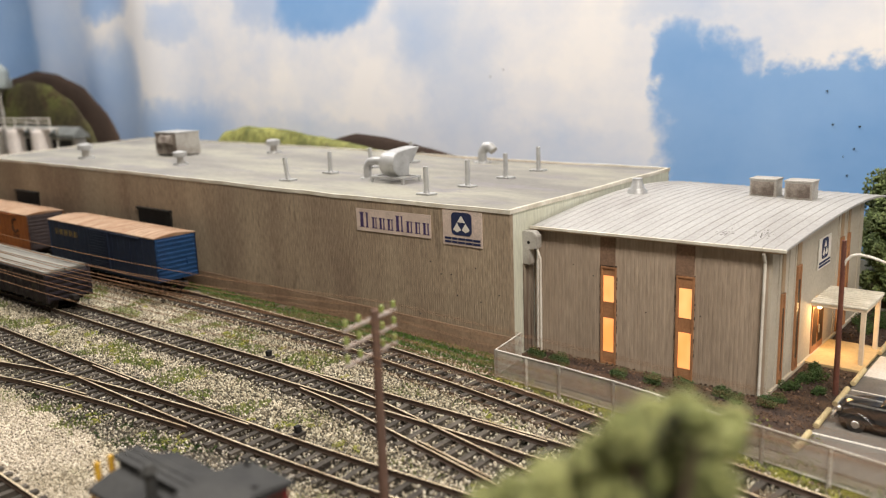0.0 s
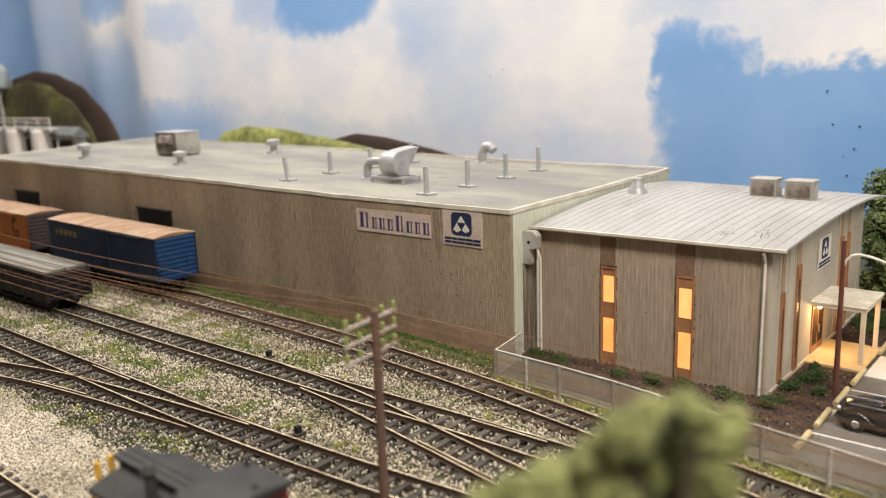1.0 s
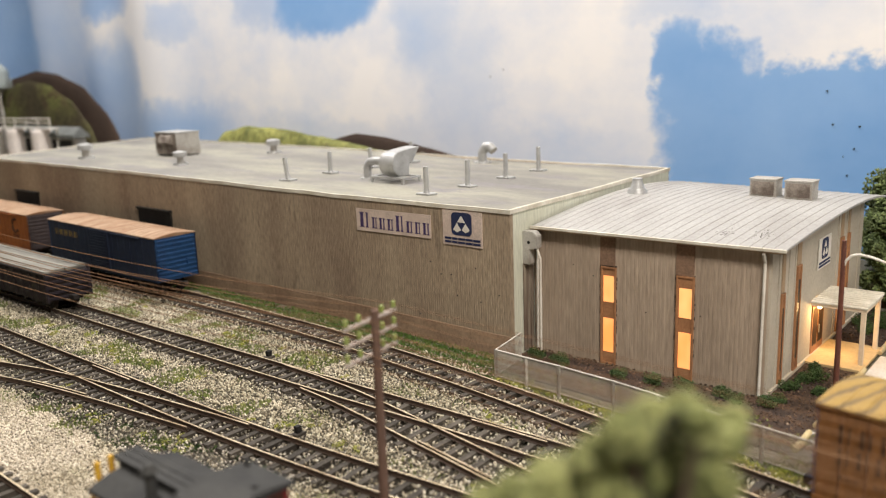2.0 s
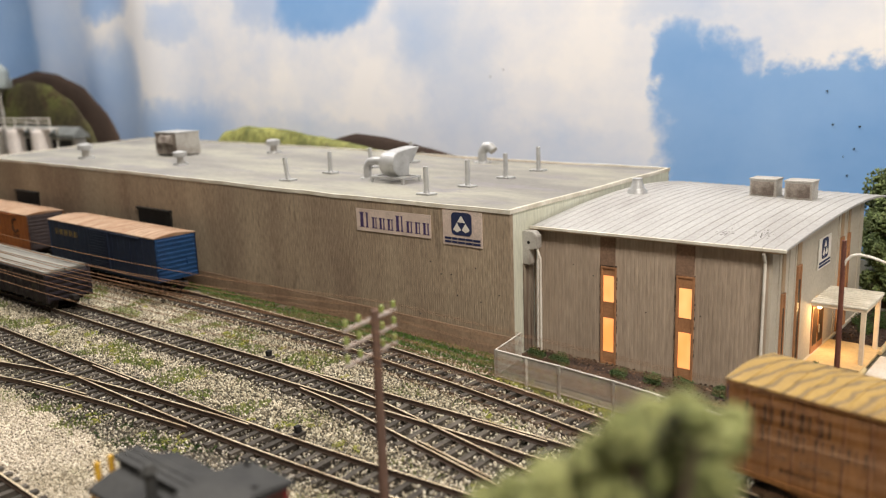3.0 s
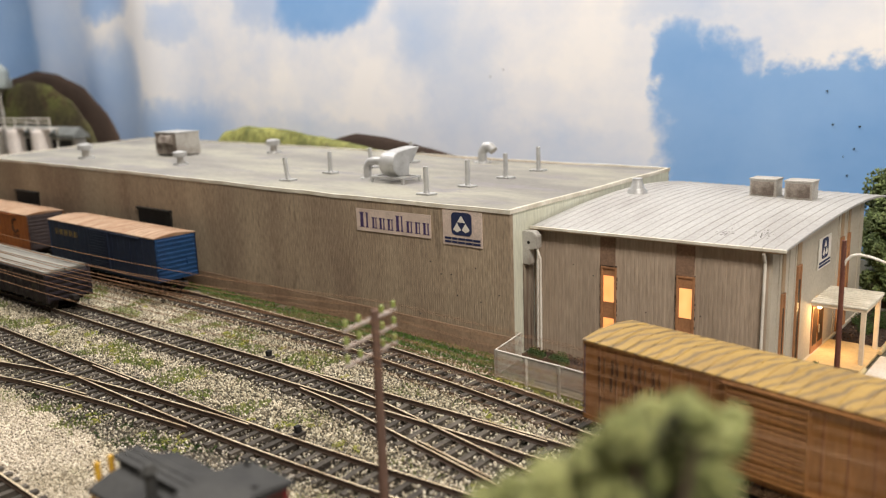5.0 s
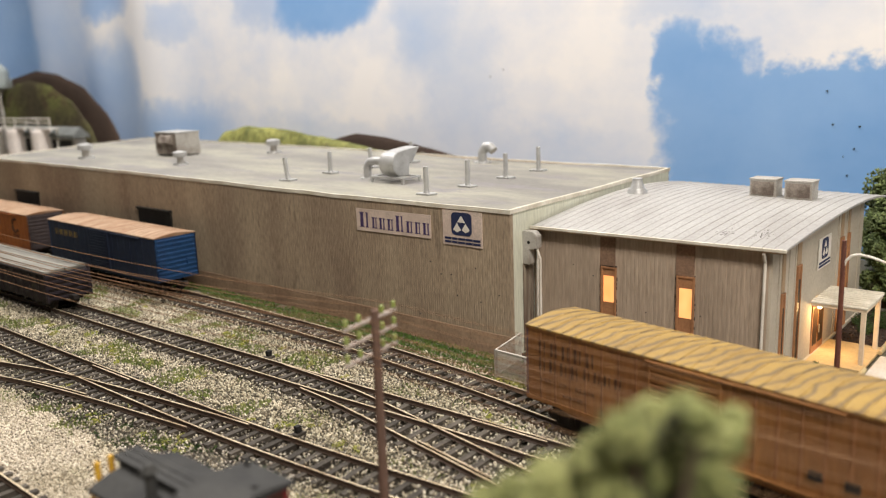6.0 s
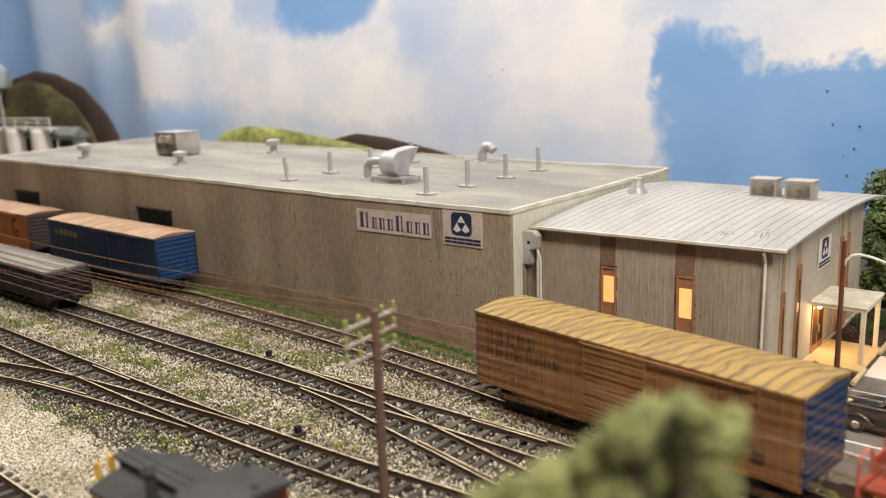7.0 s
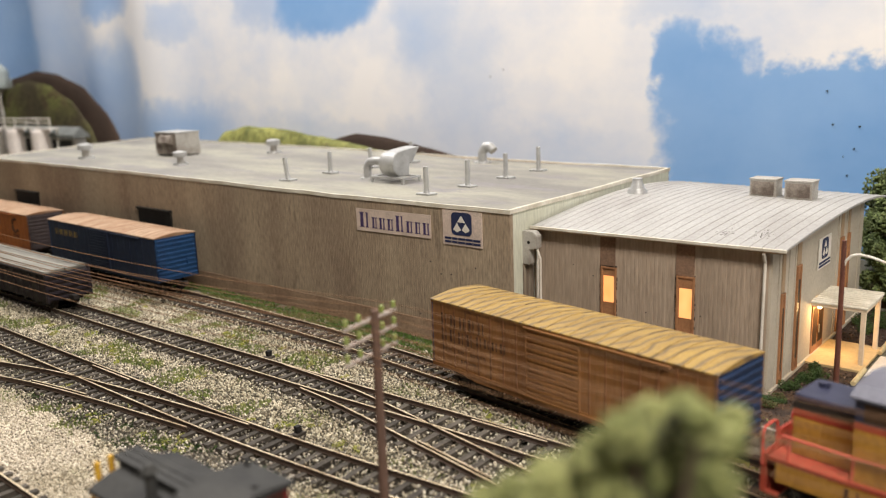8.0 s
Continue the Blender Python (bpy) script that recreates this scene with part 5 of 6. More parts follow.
def parked_car():
    """A vintage sedan, nose towards -x."""
    c = thing("parked_car", "glossy black vintage sedan with chrome trim, parked at the wheel stop", "car", 176.5, 15.5, 0.45, 0)
    bm = bmesh.new()
    side = [(0.5, 4.5), (0.2, 8), (1.5, 10.2), (8, 12.0), (17, 12.9), (19.5, 13.2), (24, 18.0), (28, 19.2), (38, 19.0), (44, 16.5), (50, 12.5), (54.5, 9.5), (55, 5), (54, 3.6), (2, 3.4)]
    prism(bm, side, "y", -8.0, 8.0)
    bmesh.ops.bevel(bm, geom=bm.edges[:], offset=1.4, segments=3, affect="EDGES")
    part("body", bm, M_CARBLACK, c, smooth=True)
    for s in (-1, 1):
        for x in (9.5, 45):
            bm = bmesh.new()
            pts = [(x - 8 + 16 * k / 10, 3.6 + 6.0 * math.sin(math.pi * (0.08 + 0.84 * k / 10))) for k in range(11)]
            prism(bm, pts + [(x + 8, 3.2), (x - 8, 3.2)], "y", *sorted((s * 6.0, s * 10.2)))
            bmesh.ops.bevel(bm, geom=bm.edges[:], offset=0.9, segments=3, affect="EDGES")
            part("fender", bm, M_CARBLACK, c, smooth=True)
            bm = bmesh.new()
            rod(bm, (x, s * 7.2, 3.7), (x, s * 10.35, 3.7), 3.9, 3.9, 20)
            w = part("wheel", bm, M_TYRE, c, smooth=True)
            bm = bmesh.new()
            rod(bm, (x, s * 10.3, 3.7), (x, s * 10.7, 3.7), 1.9, 1.6, 16)
            part("hubcap", bm, M_CHROME, w, smooth=True)
        bm = bmesh.new()
        ball(bm, (1.6, s * 7.2, 8.8), 1.5)
        part("headlight", bm, M_CHROME, c, smooth=True)
        one("side_window", (24, 41, *sorted((s * 7.6, s * 8.15)), 13.6, 17.6), M_DARKGLASS, c, 0.1)
        one("running_board", (17, 38, *sorted((s * 7.5, s * 10)), 2.6, 3.5), M_CARBLACK, c, 0.2)
        one("belt_trim", (6, 50, *sorted((s * 7.9, s * 8.25)), 12.2, 12.7), M_CHROME, c, 0.05)
    for x in (-1.2, 55):
        one("bumper", (x, x + 1.2, -9, 9, 3.6, 5.6), M_CHROME, c, 0.4)
    one("grille", (0.0, 0.6, -4, 4, 5.4, 10), M_CHROME, c, 0.2)
    one("hood_strip", (2.5, 18, -0.4, 0.4, 11.6, 13.2), M_CHROME, c, 0.1)
    bm = bmesh.new()
    prism(bm, [(19.9, 13.6), (24.1, 17.9), (24.4, 17.7), (20.2, 13.4)], "y", -6.4, 6.4)
    part("windscreen", bm, M_DARKGLASS, c)


parked_car()

# ---- chain-link fence ----
M_FENCE = surface("faded_grey_mesh", (0.55, 0.52, 0.45), (0.44, 0.41, 0.35), big=90, fine=900, bump=0)
FENCE_LINE = [(8, -3), (13.2, -34), (55, -36), (88, -39.0), (163, -49.5), (330, -73)]


def fence():
    f = thing("chain_link_fence", "low grey chain-link fence along the track", "fence")
    z0, z1 = 2.0, 17.2
    for (ax, ay), (bx, by) in zip(FENCE_LINE, FENCE_LINE[1:]):
        d = Vector((bx - ax, by - ay, 0))
        length = d.length
        d.normalize()
        for z, r in ((z1, 0.5), (z0 + 0.4, 0.36)):
            bm = bmesh.new()
            rod(bm, (ax, ay, z), (bx, by, z), r, r, 8)
            part("rail", bm, M_FENCE, f)
        n = max(1, round(length / 26))
        for k in range(n + 1):
            p = Vector((ax, ay, 0)) + d * (length * k / n)
            bm = bmesh.new()
            rod(bm, (p.x, p.y, -2), (p.x, p.y, z1 + 0.3), 0.95, 0.95, 8)
            part("post", bm, M_FENCE, f)
        # woven wire, leaning both ways
        verts, faces = [], []
        h = z1 - z0
        step = 1.0
        k = -h
        while k < length:
            for lean in (1, -1):
                s0, s1 = (k, k + h) if lean > 0 else (k + h, k)
                u0, u1 = 0.0, 1.0
                lo, hi = min(s0, s1), max(s0, s1)
                if lo < 0:
                    cut = (0 - s0) / (s1 - s0)
                    u0, u1 = (cut, u1) if s0 < 0 else (u0, cut)
                if hi > length:
                    cut = (length - s0) / (s1 - s0)
                    u0, u1 = (u0, min(u1, cut)) if s1 > length else (max(u0, cut), u1)
                if u1 - u0 > 0.02:
                    ends = []
                    for u in (u0, u1):
                        p = Vector((ax, ay, z0 + h * u)) + d * (s0 + (s1 - s0) * u)
                        ends.append(p)
                    wide = d * 0.17
                    i = len(verts)
                    nrm = Vector((d.y, -d.x, 0)) * (0.1 * lean)
                    for e in ends:
                        verts += [e - wide + nrm, e + wide + nrm]
                    faces.append((i, i + 1, i + 3, i + 2))
            k += step
        mesh = cloud_mesh("wire_mesh", [tuple(v) for v in verts], np.array(faces), M_FENCE, f)
        tagged(mesh, "woven grey wire mesh", kind="stuff")


fence()

# ---- telegraph line ----
M_INSUL = surface("pale_green_insulator", (0.20, 0.245, 0.06), (0.27, 0.30, 0.10), big=300, fine=900, rough=0.4, bump=0)
M_ARM = surface("pale_weathered_crossarm", (0.46, 0.39, 0.34), (0.33, 0.265, 0.22), big=90, fine=900, stretch=(1, 0.2, 1))
ARMS = ((84.2, 1), (78.2, 1), (71.8, 1))
ARM_SPOTS = (-13.2, -6.4, 6.4, 13.2)


def telegraph_pole(x, y, label):
    p = thing("telegraph_pole", label, "telegraph pole", x, y, 0, 7, "telegraph poles")
    bm = bmesh.new()
    rod(bm, (0.6, 0, -1), (1.0, 0, 87.5), 1.9, 1.45, 14)
    ball(bm, (1.0, 0, 87.5), 1.42, 1, 1, 0.6)
    part("pole", bm, M_POLE, p, "dark brown tapered pole", smooth=True)
    for z, _ in ARMS:
        arm = one("crossarm", (-1.7, -0.5, -14.4, 14.4, z - 0.65, z + 0.65), M_ARM, p, 0.3, "pale weathered crossarm")
        for s in ARM_SPOTS:
            bm = bmesh.new()
            rod(bm, (-1.1, s, z + 0.6), (-1.1, s, z + 2.0), 0.4, 0.4, 8)
            rod(bm, (-1.1, s, z + 1.3), (-1.1, s, z + 3.0), 1.0, 0.9, 10)
            ball(bm, (-1.1, s, z + 3.0), 0.9, 1, 1, 0.7)
            part("insulator", bm, M_INSUL, arm, "pale green glass insulator", smooth=True)
    return p


POLES = [(-360, -197), (75.5, -186.5), (520, -176)]
for (x, y), lab in zip(POLES, ("brown telegraph pole at the far end of the yard", "brown telegraph pole with three crossarms between the tracks", "brown telegraph pole beyond the tree")):
    telegraph_pole(x, y, lab)
for (ax, ay), (bx, by) in zip(POLES, POLES[1:]):
    for z, _ in ARMS:
        for s in ARM_SPOTS:
            rng = random.Random(int(z * 10 + s * 7 + ax))
            sag = 6.0 + rng.uniform(-1.5, 2.5)
            bm = bmesh.new()
            pts = []
            for k in range(13):
                u = k / 12
                pts.append((ax - 1.1 - 0.122 * s + (bx - ax) * u, ay + s * 0.993 + (by - ay) * u, z + 2.4 - sag * 4 * u * (1 - u)))
            rings = [[bm.verts.new((p[0], p[1] + 0.16 * math.cos(c), p[2] + 0.16 * math.sin(c))) for c in (0.3, 1.56, 2.8, 4.1, 5.3)] for p in pts]
            for p, q in zip(rings, rings[1:]):
                for i in range(5):
                    bm.faces.new((p[i], q[i], q[(i + 1) % 5], p[(i + 1) % 5]))
            single("telegraph_wire", bm, M_WIRE, "thin copper-brown telegraph wire", "wire", "telegraph wires")


# ---- foliage ----
M_TREE = surface("olive_green_tree_foam", (0.255, 0.275, 0.10), (0.43, 0.44, 0.18), big=60, fine=600, island=0.7, bump=0)
M_TREE_FAR = surface("dark_green_tree_foam", (0.13, 0.175, 0.06), (0.20, 0.235, 0.09), big=60, fine=600, island=0.5, bump=0)
# darker copy of the foam, the shade inside the crowns put into its colour
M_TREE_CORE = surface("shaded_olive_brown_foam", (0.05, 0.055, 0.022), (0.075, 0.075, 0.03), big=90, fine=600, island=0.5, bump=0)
M_BARK = surface("grey_brown_bark", (0.11, 0.08, 0.055), (0.07, 0.05, 0.035), big=120, fine=900)


def leaves(centres, radii, count, size, seed, flat=1.0):
    """Small random leaf clumps (four-sided flakes) spread through the given balls."""
    rng = np.random.default_rng(seed)
    c = np.asarray(centres, float)
    r = np.asarray(radii, float)
    pick = rng.choice(len(c), count, p=r**2 / (r**2).sum())
    d = rng.normal(size=(count, 3))
    d /= np.linalg.norm(d, axis=1)[:, None]
    rad = rng.uniform(0.45, 1.28, count) ** 0.8
    pos = c[pick] + d * (r[pick] * rad)[:, None] * np.array((1, 1, flat))
    a = rng.normal(size=(count, 3))
    a /= np.linalg.norm(a, axis=1)[:, None]
    b = np.cross(a, rng.normal(size=(count, 3)))
    b /= np.linalg.norm(b, axis=1)[:, None]
    n = np.cross(a, b)
    s = (size * rng.uniform(0.6, 1.4, count))[:, None]
    v = np.stack([pos + a * s, pos + b * s * 0.7, pos - a * s, pos - b * s * 0.7, pos + n * s * 0.55], axis=1).reshape(-1, 3)
    base = np.arange(count)[:, None] * 5
    f = np.concatenate([base + np.array(q) for q in ((0, 1, 4), (1, 2, 4), (2, 3, 4), (3, 0, 4), (1, 0, 3), (3, 2, 1))])
    return v, f


def tree(label, x, y, height, balls, leaf, count, mat, seed):
    t = thing("tree", label, "tree", x, y, 0)
    bm = bmesh.new()
    rod(bm, (0, 0, -2), (0.8, 0.5, height * 0.45), height * 0.035, height * 0.024, 10)
    rod(bm, (0.8, 0.5, height * 0.44), (0, 0, height * 0.85), height * 0.024, height * 0.008, 8)
    part("trunk", bm, M_BARK, t, smooth=True)
    for (bx, by, bz), r in balls:
        bm = bmesh.new()
        z = min(height * 0.8, max(height * 0.25, bz - r * 0.7))
        rod(bm, (0.4, 0.2, z - 6), (bx, by, bz), height * 0.011, height * 0.004, 6)
        part("limb", bm, M_BARK, t)
    # dark inner clumps paint the shaded hollows between the lumps
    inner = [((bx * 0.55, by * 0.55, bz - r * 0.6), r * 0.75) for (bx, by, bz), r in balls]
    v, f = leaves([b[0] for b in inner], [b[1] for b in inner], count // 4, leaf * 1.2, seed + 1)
    tagged(cloud_mesh("inner_foliage", v, f, M_TREE_CORE, t), "foliage coloured dark for shade inside the crown", kind="stuff")
    v, f = leaves([b[0] for b in balls], [b[1] for b in balls], count, leaf, seed)
    tagged(cloud_mesh("crown", v, f, mat, t), "crown of ragged foam leaf clumps", kind="stuff")


def crown(height, spread, n, seed, low=0.3):
    rng = random.Random(seed)
    out = []
    for i in range(n):
        u = low + (1 - low) * (i + 0.5) / n
        w = spread * (1.0 - 0.75 * max(0.0, (u - 0.45) / 0.55) ** 1.3)
        a = i * 2.4 + rng.uniform(-0.5, 0.5)
        d = w * rng.uniform(0.35, 0.8)
        out.append(((d * math.cos(a), d * math.sin(a), height * u), spread * rng.uniform(0.26, 0.42)))
    return out


tree("olive green foam tree standing close to the tracks", 223, -276, 120,
     [((-0.3, 6.9, 116.4), 2.8), ((-3.7, 3.9, 116.0), 2.6), ((6.1, -1.8, 120.4), 1.8), ((-1.5, -7.9, 118.3), 2.9), ((-0.6, 4.8, 112.3), 3.6), ((3.9, 7.0, 112.7), 2.6), ((6.4, 8.2, 113.4), 1.9),
      ((-5.4, -7.6, 113.7), 2.9), ((-2.4, -0.3, 110.2), 3.2), ((2.8, 4.1, 108.4), 3.4), ((-10.0, -7.3, 109.1), 3.1), ((-3.3, -8.2, 109.2), 3.1), ((6.6, 4.6, 108.9), 2.3), ((-11.5, -11.5, 107.8), 3.0),
      ((-1.1, 2.6, 102.5), 3.8), ((3.6, 10.9, 99.4), 3.3), ((-11.1, -2.4, 100.1), 3.8), ((-16.1, -13.1, 105.1), 2.6), ((-3.2, -3.6, 100.3), 4.3), ((4.4, 0.1, 99.5), 4.2), ((-9.4, -15.4, 104.6), 3.4),
      ((-14.5, -19.8, 107.0), 1.7), ((-14.8, -14.0, 107.8), 2.6), ((-11.5, -10.6, 110.4), 2.4), ((-17.8, -16.9, 106.6), 2.3), ((2.6, 19.3, 111.7), 2.1), ((0.9, 8.2, 103.8), 2.6)],
     0.75, 19000, M_TREE, 5)
for k, (x, y, h, s) in enumerate(((160, 262, 82, 30), (215, 240, 95, 34), (130, 320, 74, 30), (262, 300, 110, 40), (190, 330, 100, 36), (150, 226, 40, 15), (174, 218, 46, 18), (196, 206, 44, 18), (151, 246, 88, 20))):
    tree("dark green foam tree behind the office", x, y, h, crown(h, s, 13, 40 + k, 0.12), 1.9, 4200, M_TREE_FAR, 70 + k)


def shrub(x, y, r, seed):
    t = thing("shrub", "small dark green foam shrub in the mulch", "shrub", x, y, 0.2, group="shrubs in the planting bed")
    rng = random.Random(seed)
    balls = [((rng.uniform(-r, r) * 0.7, rng.uniform(-r, r) * 0.5, r * rng.uniform(0.25, 0.75)), r * rng.uniform(0.4, 0.62)) for _ in range(6)]
    bm = bmesh.new()
    for b, q in balls:
        rod(bm, (0, 0, -0.3), b, 0.25, 0.12, 5)
    part("stem", bm, M_BARK, t)
    v, f = leaves([b[0] for b in balls], [b[1] for b in balls], 420, 0.62, seed)
    tagged(cloud_mesh("leaf_clumps", v, f, M_SHRUB, t), kind="stuff")


for k, (x, y, r) in enumerate(((9, 12, 4.0), (14, 8, 4.5), (27, 8, 5.2), (32, 5, 3.8), (66, 7, 4.6), (86, 8, 5.5), (102, 12, 4.5), (122, 12, 5.0), (131, 8, 4.4), (144, 13, 5.2), (150, 18, 4.8),
                               (149, 70, 5.2), (154, 62, 5.4), (150, 55, 4.8), (146, 40, 4.6), (161, 42, 3.4), (155, 158, 6.5), (150, 172, 7), (163, 176, 6.5), (158, 192, 7))):
    shrub(x, y, r, 200 + k)


# ---- hills and far structures ----
M_HILLGREEN = surface("scenic_turf_hillside", (0.13, 0.14, 0.042), (0.26, 0.26, 0.075), big=18, fine=160, grain=0.5, bump=0.8, lo=0.42, hi=0.6, spots=((0.085, 0.07, 0.035), 0.55))
M_HILLDARK = surface("dull_olive_brown_turf", (0.065, 0.052, 0.026), (0.13, 0.132, 0.04), big=9, fine=160, grain=0.5, bump=0.8, lo=0.46, hi=0.62, spots=((0.085, 0.055, 0.03), 0.53))
M_HILLBROWN = surface("dark_brown_hill_edge", (0.05, 0.032, 0.023), (0.065, 0.042, 0.03), big=20, fine=300)


def hill(label, pts, y0, y1, mat, lumps):
    """A mound whose skyline runs through pts and falls away to the front."""
    rows = []
    bm = bmesh.new()
    n = 60
    xs = [p[0] for p in pts]
    zs = [p[1] for p in pts]
    for i in range(n + 1):
        x = xs[0] + (xs[-1] - xs[0]) * i / n
        z = float(np.interp(x, xs, zs))
        col = []
        for k in range(9):
            u = k / 8
            zz = z * math.sin(math.pi / 2 * u) + lumps * noise.noise(Vector((x / 30, u * 4, 1.7))) * (0.3 + u) * (0.3 if k == 8 else 1)
            col.append(bm.verts.new((x, y0 + (y1 - y0) * u, zz - 3)))
        col.append(bm.verts.new((x, y1 + 2, -3)))
        rows.append(col)
    for a, b in zip(rows, rows[1:]):
        for k in range(9):
            bm.faces.new((a[k], b[k], b[k + 1], a[k + 1]))
    bm.faces.new(rows[0])
    bm.faces.new(rows[-1][::-1])
    bmesh.ops.recalc_face_normals(bm, faces=bm.faces)
    return single("hill", bm, mat, label, "hill", kind="structure", smooth=True)


hill("dark brown edge of the rounded hill", [(-1580, 160), (-1438, 193), (-1334, 205), (-1244, 196), (-1154, 171), (-1110, 143), (-1077, 122), (-1055, 96), (-1036, 60), (-1025, 0)], 318, 333, M_HILLBROWN, 1.0)
hill("green turf face of the rounded hill", [(-1560, 140), (-1420, 176), (-1330, 188), (-1245, 176), (-1165, 146), (-1112, 105), (-1082, 50), (-1072, 0)], 300, 316, M_HILLDARK, 7.0)
hill("low bright green hill behind the factory", [(-735, 0), (-716, 90), (-696, 104), (-650, 112), (-572, 109), (-507, 101), (-476, 98), (-410, 89), (-364, 84), (-310, 40), (-290, 0)], 268, 300, M_HILLGREEN, 4.0)
hill("dark brown ridge behind the factory", [(-540, 0), (-505, 92), (-478, 99), (-449, 104.5), (-402, 101), (-332, 90), (-285, 81), (-215, 40), (-180, 0)], 302, 312, M_HILLBROWN, 1.0)

M_TANK = surface("pinkish_white_tank_paint", (0.86, 0.79, 0.73), (0.74, 0.60, 0.52), big=18, fine=500, stretch=(1, 1, 0.3), lo=0.45, hi=0.75)
M_SILVER = surface("pale_silver_green_tank", (0.46, 0.50, 0.47), (0.36, 0.39, 0.37), big=20, fine=500)


def storage_tank(x, y, r, h):
    t = thing("storage_tank", "pinkish white upright storage tank", "storage tank", x, y, -2, 0, "storage tanks")
    bm = bmesh.new()
    rod(bm, (0, 0, 0), (0, 0, h), r, r, 32)
    rod(bm, (0, 0, h), (0, 0, h + 2.5), r, r * 0.85, 32)
    part("shell", bm, M_TANK, t, smooth=True)
    for k in range(3):
        bm = bmesh.new()
        z = h * (0.3 + 0.3 * k)
        rod(bm, (0, 0, z), (0, 0, z + 1.2), r + 0.6, r + 0.6, 32)
        part("hoop", bm, M_TANK, t, smooth=True)


for x in (-1390, -1284, -1181):
    storage_tank(x, 262, 18, 98.5)


def catwalk():
    c = thing("catwalk", "white steel catwalk over the storage tanks", "catwalk", 0, 262, 0)
    one("deck", (-1470, -1129, -7, 7, 101, 102.4), M_WHITE, c)
    for z in (111, 117.5):
        bm = bmesh.new()
        rod(bm, (-1470, -7, z), (-1129, -7, z + 1), 1.2, 1.2, 8)
        part("rail", bm, M_WHITE, c)
    for k in range(8):
        bm = bmesh.new()
        x = -1131 - k * 46
        rod(bm, (x, -7, 101), (x, -7, 118.5), 1.0, 1.0, 8)
        part("post", bm, M_WHITE, c)
    for x in (-1450, -1343, -1240, -1138):
        bm = bmesh.new()
        rod(bm, (x, 6, -2), (x, 6, 101), 1.6, 1.6, 8)
        part("leg", bm, M_WHITE, c)


catwalk()


def water_tower():
    w = thing("water_tower", "pale green-grey domed water tower with a railed balcony", "water tower", -1476, 286, 0)
    bm = bmesh.new()
    rod(bm, (0, 0, 176), (0, 0, 202), 52, 52, 32)
    ball(bm, (0, 0, 202), 52, 1, 1, 0.52, 3)
    part("tank", bm, M_SILVER, w, smooth=True)
    bm = bmesh.new()
    ball(bm, (0, 0, 176), 50, 1, 1, 0.6, 3)
    part("bowl", bm, M_HVAC, w, smooth=True)
    bm = bmesh.new()
    rod(bm, (0, 0, 174), (0, 0, 176.5), 60, 60, 32)
    part("balcony", bm, M_SILVER, w)
    for k in range(16):
        bm = bmesh.new()
        a = k * math.pi / 8
        rod(bm, (59 * math.cos(a), 59 * math.sin(a), 176), (59 * math.cos(a), 59 * math.sin(a), 190), 0.9, 0.9, 6)
        b = a + math.pi / 8
        for z in (183, 190):
            rod(bm, (59 * math.cos(a), 59 * math.sin(a), z), (59 * math.cos(b), 59 * math.sin(b), z), 0.8, 0.8, 6)
        part("railing", bm, M_SILVER, w)
    for k in range(6):
        a = k * math.pi / 3 + 0.3
        bm = bmesh.new()
        rod(bm, (54 * math.cos(a), 54 * math.sin(a), -2), (47 * math.cos(a), 47 * math.sin(a), 178), 3.6, 3.0, 8)
        part("leg", bm, M_HVAC, w)


water_tower()


M_SHEDROOF = surface("dull_green_grey_roof", (0.20, 0.21, 0.20), (0.15, 0.155, 0.145), big=30, fine=400)


def shed():
    s = thing("low_shed", "long low grey shed behind the factory", "shed", 0, 262, 0)
    one("wall", (-1330, -1082, 8, 28, -2, 88), M_HVAC, s)
    bm = bmesh.new()
    prism(bm, [(4, 86), (4, 91), (18, 104), (32, 91), (32, 86)], "x", -1336, -1076)
    part("roof", bm, M_SHEDROOF, s, "grey metal roof")
    # black band along most of the wall, below the roof
    one("door_opening", (-1300, -1090, 7.4, 8.2, 55, 82), M_BLACK, s)


shed()
backdrop = bpy.data.objects["backdrop"]
for x, z, r in ((66, 141, 0.75), (72, 113, 0.9), (93, 111.5, 0.9), (90, 93, 0.7), (82, 86, 0.6), (86, 70, 0.7), (-272, 170, 0.6), (-290, 162, 0.6)):
    bm = bmesh.new()
    rod(bm, (x, 371.3, z), (x, 372.5, z), r, r, 8)
    part("speck", bm, M_BLACK, backdrop)


# ---- tracks, then ballast and weeds ----
track("siding track with rusty rails beside the factory", LINE_1)
middle = track("middle yard track with a turnout", LINE_2, LINE_2B)
part("guard_rail", rail_mesh(LINE_2, 6.4, 36, 86), (M_RAIL, M_RAILHEAD), middle, "short guard rail beside the running rail")
track("crossover track leaving the middle track", LINE_2B, rails=((8.7, -96, 1e9), (-8.7, -60, 1e9)), lo=118)
part("guard_rail", rail_mesh(LINE_2B, -6.4, 36, 86), (M_RAIL, M_RAILHEAD), middle, "short guard rail beside the running rail")
front = track("front yard track with a turnout", LINE_3, LINE_3B)
part("guard_rail", rail_mesh(LINE_3, 6.4, -196, -146), (M_RAIL, M_RAILHEAD), front, "short guard rail beside the running rail")
part("guard_rail", rail_mesh(LINE_3B, -6.4, -196, -146), (M_RAIL, M_RAILHEAD), front, "short guard rail beside the running rail")
track("curving track leaving the front track", LINE_3B, rails=((8.7, -1e9, -40), (-8.7, -1e9, -62)), hi=-238)
track("near track under the caboose", LINE_4)
